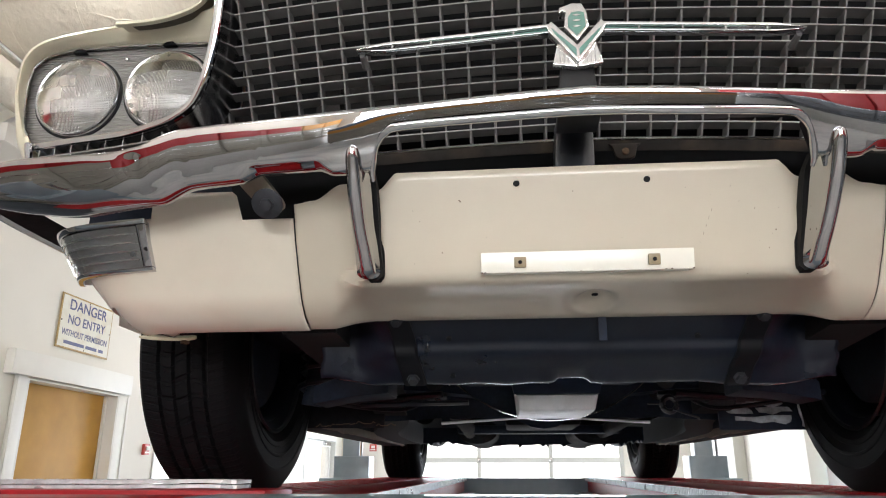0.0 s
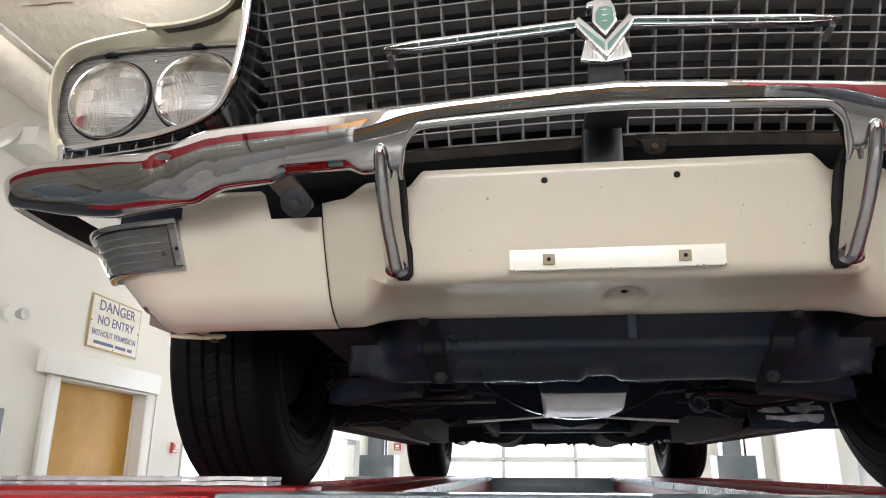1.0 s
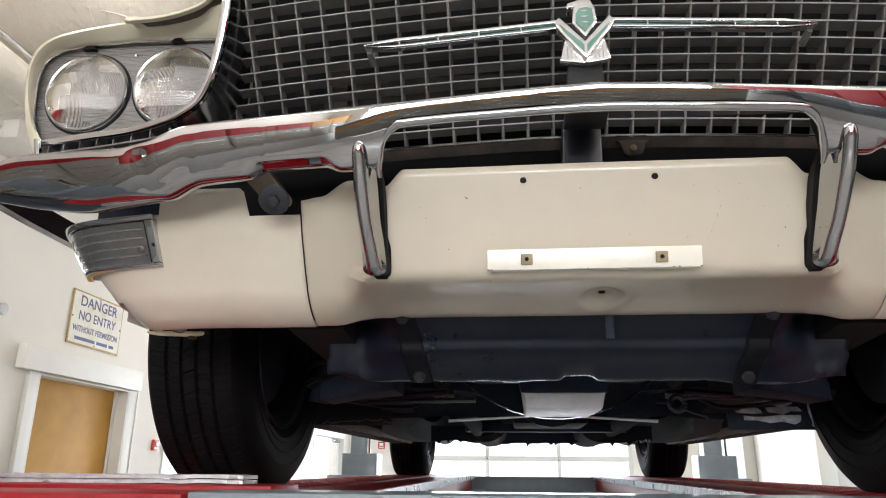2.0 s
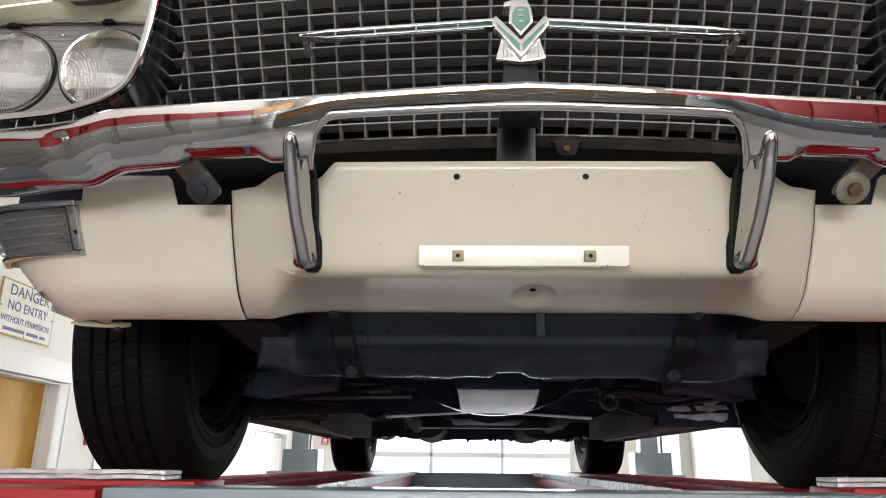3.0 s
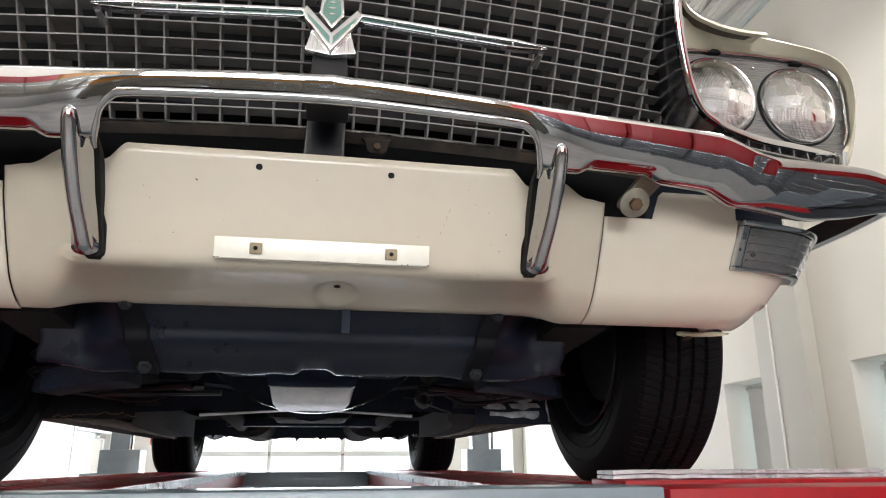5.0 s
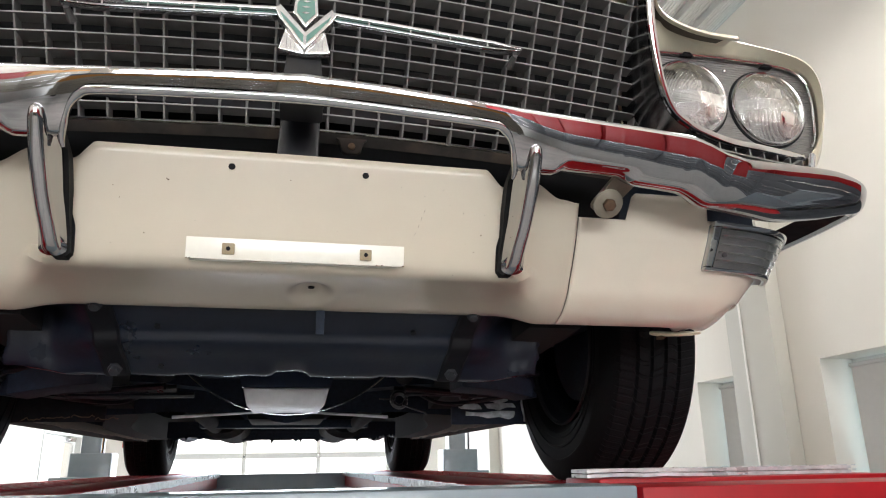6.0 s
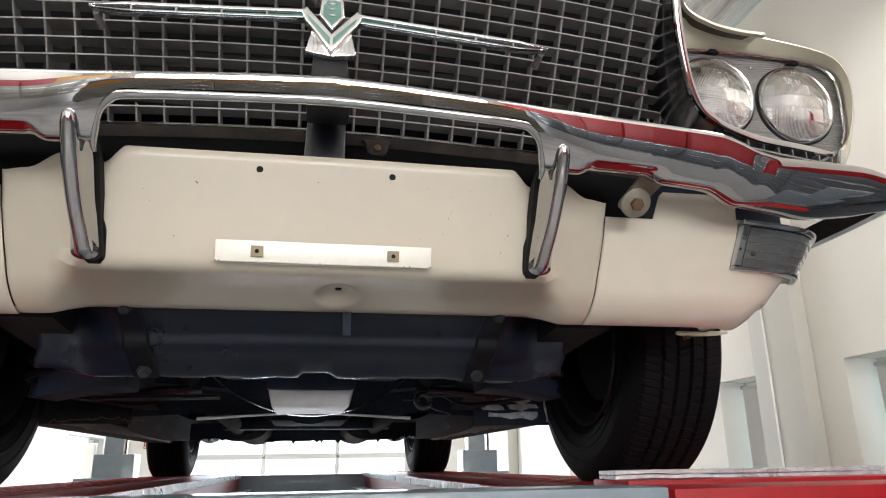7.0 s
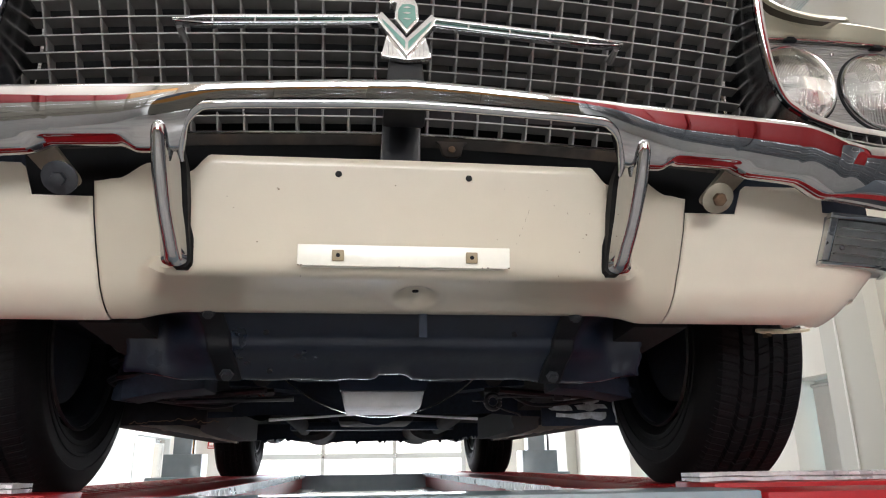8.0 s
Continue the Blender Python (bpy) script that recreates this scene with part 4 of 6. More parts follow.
def profile_points(keys, top, n=34):
    (y1, z1), (y2, z2) = keys[1:3]
    pts = [(y1 - (top - z1) * keys[0][1], top, 0)] + [(y, z, 0) for y, z in keys[1:]]
    head = [Vector(pts[0]).lerp(Vector(pts[1]), u) for u in np.linspace(0, 1, 7)][:-1]
    return head + smooth_line(pts[1:], n - 6)


def front_bumper():
    line = smooth_line([(-x, y, 0) for x, y in BUMPER_PLAN[:0:-1]] + [(x, y, 0) for x, y in BUMPER_PLAN], 1040)
    mid = min(range(len(line)), key=lambda i: abs(line[i].x) + abs(line[i].y - 1.08))
    arcs = np.concatenate([[0], np.cumsum([(b - a).length for a, b in zip(line, line[1:])])])
    rows = []
    for i, p in enumerate(line):
        d = (line[min(i + 9, 1039)] - line[max(i - 9, 0)]).normalized()
        rows.append(bumper_row(p.x, p.y, d.y, -d.x, abs(arcs[i] - arcs[-1] / 2)))
    b = part("front_bumper", loft(rows, closed=True, caps=True), CHROME, car, "chrome front bumper with slight dents", sharp=60)
    # unpolished back
    k = len(rows[0])
    b.data.materials.append(RUSTY)
    for f in b.data.polygons:
        if {v % k for v in f.vertices} <= {0, k - 1, k - 2, k - 3}:
            f.material_index = 1
    # rolled lip round the slot under the middle
    lip = [(-0.2815, 1.146, 1.815), (-0.283, 1.140, 1.824), (-0.281, 1.128, 1.840), (-0.275, 1.115, 1.856), (-0.261, 1.106, 1.868), (-0.237, 1.101, 1.873), (-0.12, 1.096, 1.877), (0, 1.093, 1.8795)]
    lip = lip + [(-x, y, z) for x, y, z in lip[-2::-1]]
    part("rolled_lip", tube(smooth_line(lip, 120), [0.0070 * min(1, 0.35 + 0.13 * min(i, 119 - i)) for i in range(120)], 12), CHROME, b)
    for s in (-1, 1):
        front = [(1.700, 1.214), (1.704, 1.206), (1.712, 1.196), (1.725, 1.184), (1.74, 1.170), (1.77, 1.146), (1.80, 1.122), (1.825, 1.1075), (1.838, 1.102), (1.845, 1.101), (1.849, 1.103)]
        rear = [(1.700, 1.219), (1.712, 1.217), (1.74, 1.207), (1.77, 1.194), (1.80, 1.178), (1.822, 1.163), (1.832, 1.142), (1.842, 1.118), (1.849, 1.106)]
        rows = []
        for u in np.linspace(0, 1, 46):
            z = 1.849 - 0.149 * (u - 0.25 * math.sin(2 * math.pi * u) / math.pi * 0.5)
            y, back = flowing(z, front), flowing(z, rear)
            x = s * (0.3035 - 0.005 * step(1.78, 1.70, z))
            cap = math.sqrt(max(0.04, 1 - (1 - min(1, (1.8495 - z) / 0.016)) ** 2)) * math.sqrt(max(0.10, 1 - (1 - min(1, (z - 1.6995) / 0.010)) ** 2))
            w = 0.0110 * cap
            nose = min(0.016, 0.6 * (back - y) + 0.002)
            ring = [(x + w * math.sin(a), y + nose * (1 - math.cos(a)), z) for a in np.linspace(-math.pi / 2, math.pi / 2, 15)]
            deep = max(back, y + nose + 0.0006)
            cheek = [(w + 0.0055 * cap * v, y + nose + (deep - y - nose) * v) for v in (0.06, 0.5, 0.96, 1.0)]
            ring = [(x - a, b, z) for a, b in cheek[::-1]] + ring + [(x + a, b, z) for a, b in cheek]
            rows.append(ring)
        g = part("bumper_guard", loft(rows, closed=True, caps=True), CHROME, car, "slim upright chrome bumper guard with scuffed foot", sharp=60)
        pad = []
        for z in np.linspace(1.836, 1.7005, 26):
            y = flowing(z, rear)
            x, w = s * (0.2965 - 0.004 * step(1.76, 1.70, z)), 0.0140 * math.sqrt(max(0.2, 1 - (1 - min(1, (z - 1.699) / 0.010)) ** 2))
            pad.append([(x - w, y + 0.0045, z), (x + w, y + 0.0045, z), (x + w, y + 0.026, z), (x - w, y + 0.026, z)])
        part("rubber_gasket", loft(pad, closed=True, caps=True), RUBBER, g, "black rubber strip behind the guard")
        # dark strip laid on the panel for the slot's shade
        slot = []
        mids = profile_points(MID_KEYS, 1.80, 60)
        for q in mids:
            if 1.7005 < q.y < 1.779:
                w = 0.0205 * math.sqrt(max(0.02, 1 - (1 - min(1, (q.y - 1.699) / 0.012)) ** 2)) * min(1, (1.781 - q.y) / 0.040) ** 0.5
                slot.append([(s * (0.2985 - w), q.x - 0.0012, q.y), (s * 0.3, q.x - 0.0012, q.y), (s * 0.3, q.x + 0.004, q.y), (s * (0.2985 - w), q.x + 0.004, q.y)])
        part("guard_slot", loft(slot, closed=True, caps=True), DEEP_BLACK, g, "slot beside the gasket, laid on as a dark strip")
        # bumper bracket and its bolt
        rows = []
        for u in np.linspace(0, 1, 16):
            w = 0.024 + 0.006 * (1 - u) if u < 0.7 else 0.0258 * math.sqrt(max(0.01, 1 - ((u - 0.7) / 0.3) ** 2))
            c = Vector((0.480 - 0.048 * u, 1.160 + 0.046 * u, 1.855 - 0.056 * u))
            e = Vector((1.0, 0.25, 0.22)).normalized()
            back = Vector((0, 0.005, 0.005))
            rows.append([(s * p.x, p.y, p.z) for p in (c - e * w, c, c + e * w, c + e * w + back, c - e * w + back)])
        br = part("bumper_bracket", loft(rows, closed=True, caps=True), TONGUE, car, "steel bumper bracket")
        m = pose(s * 0.4415, 1.1925, 1.8075, 128, 0, 0)
        wash = lathe([(0, 0.0), (0, 0.0215), (0.0015, 0.0225), (0.0035, 0.0225), (0.0045, 0.0205), (0.0045, 0.0)], "Z", 24)
        wash.transform(m)
        part("washer", wash, BOLT_DARK if s < 0 else ZINC, br, "dark rusted washer" if s < 0 else "plated washer")
        hexa = bevelled(lathe([(0.0046, 0.0), (0.0046, 0.0098), (0.012, 0.0098), (0.0125, 0.0)], "Z", 6), 0.001)
        hexa.transform(m)
        part("bracket_bolt", hexa, BOLT_DARK if s < 0 else RUST_BOLT, br, "hexagonal bolt head", sharp=20)
    return b


front_bumper()


# -- lower valance panels --
def valance_middle():
    rows = []
    for x in np.concatenate([np.linspace(-0.4203, -0.27, 40), np.linspace(-0.262, 0.262, 140), np.linspace(0.27, 0.4203, 40)]):
        a = abs(x)
        top_m = keyed(a, [(0, 1.8485), (0.258, 1.8475), (0.286, 1.825), (0.30, 1.825)])
        top_s = keyed(a, [(0.28, 1.862), (0.345, 1.850), (0.392, 1.829), (0.42, 1.825)])
        m, s_ = profile_points(MID_KEYS, top_m), profile_points(SIDE_KEYS, top_s)
        row = []
        for p, q in zip(m, s_):
            out = step(1.718, 1.682, p.y)
            w = step(0.302 + 0.020 * out, 0.334 + 0.056 * out, a)
            y, z = p.x + (q.x - p.x) * w, p.y + (q.y - p.y) * w
            r = math.hypot(x - 0.022, (y - 1.325) * 0.75)
            bowl = (0.008 * (1 - step(0.014, 0.034, r)) - 0.0016 * (step(0.026, 0.036, r) - step(0.036, 0.052, r))) if y > 1.255 else 0
            row.append((x, y, z + bowl))
        rows.append(row)
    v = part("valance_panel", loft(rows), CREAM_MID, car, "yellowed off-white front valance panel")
    thick(v, 0.0010, 1)
    for x in (-0.091, 0.087):
        bm = lathe([(0.0, 0.0), (0, 0.0042), (0.0015, 0.0047), (0.004, 0.0)], "Y", 18, (x, 1.1992, 1.828))
        part("screw_hole", bm, DEEP_BLACK, v, "dark screw hole")
    bm = lathe([(0, 0.0), (-0.0005, 0.0045), (0.002, 0.0052), (0.004, 0.0)], "Z", 18, (0.0225, 1.325, 1.6960))
    part("drain_hole", bm, DEEP_BLACK, v, "dark drain hole")
    rng = random.Random(4)
    face = profile_points(MID_KEYS, 1.845, 60)
    for k in range(24):
        x, q = rng.uniform(-0.26, 0.26) if k % 3 else rng.uniform(0.10, 0.26), face[int(rng.uniform(1, 30))]
        r = rng.uniform(0.0003, 0.0008)
        chip = lathe([(0, 0.0), (0.0, r), (0.0012, r), (0.0012, 0.0)], "Y", 6)
        chip.transform(pose(x, q.x - 0.0003, q.y, rng.uniform(-20, 20), 0, 0) @ Matrix.Diagonal((rng.uniform(0.7, 1.3), 1, rng.uniform(0.7, 2.0), 1)))
        part("paint_chip", chip, RUST_BOLT, v)
    for k in range(5):
        x, z = 0.155 + 0.004 * k, 1.742 + 0.010 * k
        y = next(q.x for q in face if q.y < z)
        part("scratch", tube([(x, y - 0.0012, z), (x + 0.0015, y - 0.0020, z + rng.uniform(0.003, 0.006))], 0.00018, 5), RUST_BOLT, v)
    for k in range(3):
        x, z = -0.1745 + k * 0.0018, 1.8095 - k * 0.0018
        y = next(q.x for q in face if q.y < z)
        part("paint_chip", box(x, x + 0.0022, y - 0.0008, y + 0.0006, z - 0.0008, z + 0.0008), RUST_BOLT, v)
    return v


valance_middle()

OUTER_PLAN = [(0.4220, 1.0), (0.5, 1.0), (0.62, 1.0), (0.70, 1.010), (0.775, 1.030), (0.82, 1.060), (0.848, 1.11), (0.862, 1.17), (0.866, 1.22)]


def outer_line(n=70):
    """Plan of an outer valance panel: place, outward direction."""
    line = smooth_line([(x, y, 0) for x, y in OUTER_PLAN], n)
    out = []
    for i, p in enumerate(line):
        d = (line[min(i + 1, n - 1)] - line[max(i - 1, 0)]).normalized()
        out.append((p.x, p.y - 1.0, d.y, -d.x))
    return out


def valance_outer(s):
    rows = []
    for x, dy, nx, ny in outer_line(90):
        top = keyed(x, [(0.4, 1.806), (0.503, 1.806), (0.508, 1.845), (0.636, 1.845), (0.64, 1.812), (0.85, 1.815)])
        k = 1 + 0.25 * step(0.70, 0.82, x)
        lift_z = 0.010 * step(0.72, 0.84, x)
        row = []
        for p in profile_points(SIDE_KEYS, top):
            d = (p.x - 1.240) * k
            z = p.y + lift_z * (1 if p.y < 1.7 else 0)
            row.append((s * (x - nx * d), 1.240 + dy - ny * d, z))
        rows.append(row)
    v = part("valance_wing", loft(rows), CREAM, car, "off-white painted outer valance panel")
    thick(v, 0.002, -1 if s < 0 else 1)
    # folded bracket and tab that hang at the panel's lower edge
    tab = part("valance_tab", slab([(-0.060, 0.018), (-0.030, 0.006), (0.000, 0.000), (0.030, -0.003), (0.050, -0.002), (0.060, 0.004), (0.060, 0.011), (0.050, 0.016), (0.030, 0.014), (0.0, 0.014), (-0.030, 0.021)], 0, 0.006, 0.0015), CREAM_OLD, v, "small cream painted fixing tab")
    tab.data.transform(Matrix.Translation((s * 0.762, 1.57, 1.688)) @ pose(0, 0, 0, -62, 0, 0) @ Matrix.Diagonal((-s, 1, 1, 1)))
    bolt = lathe([(0, 0.009), (0.005, 0.009), (0.007, 0.005), (0.007, 0.0)], "Z", 6, (s * 0.722, 1.575, 1.677))
    part("tab_bolt", bolt, RUST_BOLT, v, "rusted bolt")
    return v


def turn_lamp(s):
    """Wrap-round lamp in the outer valance: chrome rim, clear ribbed lens."""
    line = [q for q in outer_line(160) if 0.645 <= q[0] <= 0.850]
    zs = (1.738, 1.809)
    def strip(d0, d1, z0, z1, a=0, b=None):
        sub = line[a:b]
        rows = []
        for i, (x, dy, nx, ny) in enumerate(sub):
            pts = []
            for d, z in ((d0, z0), (d1, z0), (d1, z1), (d0, z1)):
                tilt = (z - 1.823) * 0.572
                pts.append((s * (x + nx * (d + tilt)), 1.240 + dy + ny * (d + tilt), z))
            rows.append(pts)
        return loft(rows, closed=True, caps=True)
    housing = part("turn_lamp", bevelled(strip(-0.012, 0.003, zs[0] + 0.003, zs[1] - 0.003), 0.001), LAMP_SHELL, car, "clear ribbed wrap-round turn lamp in a chrome rim")
    for z0, z1 in ((zs[0], zs[0] + 0.0055), (zs[1] - 0.0075, zs[1])):
        part("rim", bevelled(strip(0.001, 0.012, z0, z1), 0.0018), CHROME, housing)
    part("rim", bevelled(strip(0.001, 0.012, zs[0] + 0.006, zs[1] - 0.008, 0, 5), 0.0012), CHROME, housing)
    part("rim", bevelled(strip(0.001, 0.012, zs[0] + 0.006, zs[1] - 0.008, -4, None), 0.0015), CHROME, housing)
    part("lens", strip(0.0060, 0.0085, zs[0] + 0.006, zs[1] - 0.008, 5, -4), CLEAR, housing, "clear plastic lens").visible_shadow = False
    for k in range(4):
        z = zs[0] + 0.0150 + k * 0.0118
        part("lens_rib", bevelled(strip(0.0086, 0.0105, z, z + 0.0022, 6, -5), 0.0006), CLEAR, housing)
    part("lens_screw", lathe([(0, 0.004), (-0.003, 0.004), (-0.004, 0.0)], "Y", 10, (s * 0.664, 1.252, zs[0] + 0.018)), DARK_STEEL, housing)
    return housing


for s in (-1, 1):
    valance_outer(s)
    turn_lamp(s)


def plate_bracket():
    b = part("plate_bracket", box(-0.1425, 0.1435, -0.0015, 0.0015, -0.014, 0.0145, 0.001, m=pose(0, 1.219, 1.7185, 10, 0, 0)), WHITE_METAL, car, "cream painted number plate bracket bar")
    part("bracket_fold", box(-0.138, 0.137, 0.0, 0.0016, -0.0015, 0.001, 0.0005, m=pose(0, 1.2275, 1.7055, 14, 0, 0)), WHITE_METAL, b)
    rng = random.Random(12)
    for k in range(9):
        x = rng.choice((-0.141, 0.142, rng.uniform(-0.14, 0.14), rng.uniform(0.1, 0.14)))
        part("rust_speck", box(x - 0.0012, x + 0.0012, -0.0021, 0.0, -0.0138, rng.uniform(-0.0134, -0.0122), m=pose(0, 1.219, 1.7185, 10, 0, 0)), RUST_BOLT, b)
    for x in (-0.089, 0.0905):
        t = part("clip_nut", box(-0.008, 0.008, -0.006, -0.0017, -0.0075, 0.0075, 0.0015, m=pose(x, 1.219, 1.7185, 10, 0, 0)), TAN, b, "tan square plastic clip nut")
        h = lathe([(0, 0.0), (0.0, 0.0028), (0.0015, 0.0028), (0.0016, 0.0)], "Y", 12)
        h.transform(pose(x, 1.219, 1.7185, 10, 0, 0) @ Matrix.Translation((0, -0.0072, 0)))
        part("nut_hole", h, DEEP_BLACK, b)
    return b


plate_bracket()


# -- grille: an eggcrate of bars on a plane that leans forward towards its top --
CX, LEAN = -0.0045, -0.68
PITCH, RISE, DEEP, Z_FOOT, SAG = 0.03725, 0.01865, 0.021, 1.9162, 0.058


def grille_y(x, z):
    return 1.197 + 0.03 * abs(x - CX) + LEAN * (z - 1.991)


def side_edge(z):
    """Half width of the grille opening at a height."""
    return keyed(z, [(1.87, 0.60), (1.945, 0.594), (1.968, 0.584), (1.982, 0.566), (2.007, 0.549), (2.04, 0.531), (2.075, 0.517), (2.11, 0.502), (2.2, 0.49)])


def grille():
    Z_HEAD = Z_FOOT + 13 * RISE
    # near-black sheet, the shade behind the bars put into its colour
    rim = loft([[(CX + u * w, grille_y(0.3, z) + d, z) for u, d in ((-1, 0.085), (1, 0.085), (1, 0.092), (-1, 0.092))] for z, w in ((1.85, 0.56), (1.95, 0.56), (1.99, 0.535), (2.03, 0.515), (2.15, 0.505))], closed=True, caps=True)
    g = part("grille", rim, DEEP_BLACK, car, "grey eggcrate grille with fine upright and level bars")
    zs = [Z_FOOT + k * RISE for k in range(1, 14)]
    # upright bars
    def upright(h):
        rows = []
        for z in (0, h):
            y = LEAN * z
            rows.append([(-0.0012, y, z), (0.0012, y, z), (0.0017, y + 0.004, z), (0.0028, y + DEEP, z), (-0.0028, y + DEEP, z), (-0.0017, y + 0.004, z)])
        b = loft(rows, closed=True, caps=True)
        me = bpy.data.meshes.new("upright_bar")
        b.to_mesh(me)
        b.free()
        me.materials.append(GRILLE_EDGE)
        me.materials.append(GRILLE)
        for f in me.polygons:
            across = max(abs(me.vertices[i].co.x) for i in f.vertices)
            f.material_index = 0 if across < 0.0018 else 1
        return me
    up = upright(Z_HEAD - Z_FOOT)
    for k in range(15):
        for s in (-1, 1):
            x = s * (0.0390 + k * PITCH)
            fit = [z for z in zs if side_edge(z) > abs(x) + 0.002]
            if not fit:
                continue
            me = up if len(fit) == len(zs) else upright(max(fit) + 0.1 * RISE - Z_FOOT)
            piece("upright_bar", me, Matrix.Translation((CX + x, grille_y(CX + x, Z_FOOT - SAG * x * x), Z_FOOT - SAG * x * x)), g)
    # level bars, one on each side of the prow
    for z in zs:
        for s in (-1, 1):
            rows = []
            for x in np.linspace(0.012, side_edge(z) + 0.006, 14):
                h = z - SAG * x * x
                y = grille_y(CX + x, h) - 0.0006
                rows.append([(CX + s * x, y, h - 0.0011), (CX + s * x, y, h + 0.0011), (CX + s * x, y + DEEP, h + 0.0022), (CX + s * x, y + DEEP, h - 0.0022)])
            b = part("level_bar", loft(rows, closed=True, caps=True), GRILLE, g)
            b.data.materials.append(GRILLE_EDGE)
            for f in b.data.polygons:
                if f.normal.y < -0.8:
                    f.material_index = 1
    # bright foot strip and the dusty panel below it
    for s in (-1, 1):
        foot = [(CX + s * x, grille_y(x, Z_FOOT - SAG * x * x) - 0.001, Z_FOOT - 0.0012 - SAG * x * x) for x in np.linspace(0.028, 0.50, 10)]
        part("foot_strip", tube(foot, 0.0021, 8), DULL_CHROME, g, "thin bright foot strip")
        rows = []
        for x in np.linspace(0.026, 0.50, 10):
            z = 1.9126 - SAG * x * x
            y = grille_y(x, z + 0.003)
            rows.append([(CX + s * x, y - 0.0005, z), (CX + s * x, y + 0.010, z - 0.0130), (CX + s * x, y + 0.014, z - 0.0110), (CX + s * x, y + 0.006, z + 0.0009)])
        part("lower_panel", loft(rows, closed=True, caps=True), DUSTY, g, "dusty brown steel panel under the grille")
    part("centre_post", slab([(CX - 0.0290, 1.900), (CX + 0.0290, 1.900), (CX + 0.0262, 1.935), (CX + 0.0225, 1.974), (CX - 0.0225, 1.974), (CX - 0.0262, 1.935)], 1.142, 1.20, 0.004), POST, g, "matt black centre post")
    part("centre_brace", slab([(CX - 0.034, 1.78), (CX + 0.026, 1.78), (CX + 0.027, 1.930), (CX - 0.027, 1.930)], 1.222, 1.262, 0.004), BLACK_SHINE, g, "black brace below the centre post")
    tab = part("latch_tab", slab([(0.046, 1.905), (0.094, 1.905), (0.088, 1.900), (0.084, 1.884), (0.078, 1.880), (0.062, 1.880), (0.056, 1.884), (0.052, 1.900)], 1.246, 1.254, 0.002), DUSTY, g, "rusty hood latch tab")
    part("latch_rivet", lathe([(0, 0.0055), (-0.003, 0.005), (-0.004, 0.0)], "Y", 12, (0.070, 1.2455, 1.891)), RUST_BOLT, tab)
    # radiator and its support, seen dimly behind the bars
    part("radiator_core", box(-0.40, 0.40, 1.262, 1.268, 1.965, 2.12, 0.002), RADIATOR, g, "brown finned radiator core")
    part("radiator_support", box(-0.56, 0.56, 1.240, 1.258, 1.935, 1.962, 0.004), RUSTY, g)
    for x in (-0.37, 0.05, 0.34):
        part("support_strut", box(x - 0.016, x + 0.016, 1.232, 1.258, 1.963, 2.04, 0.003), DUSTY, g)
    return g


grille()


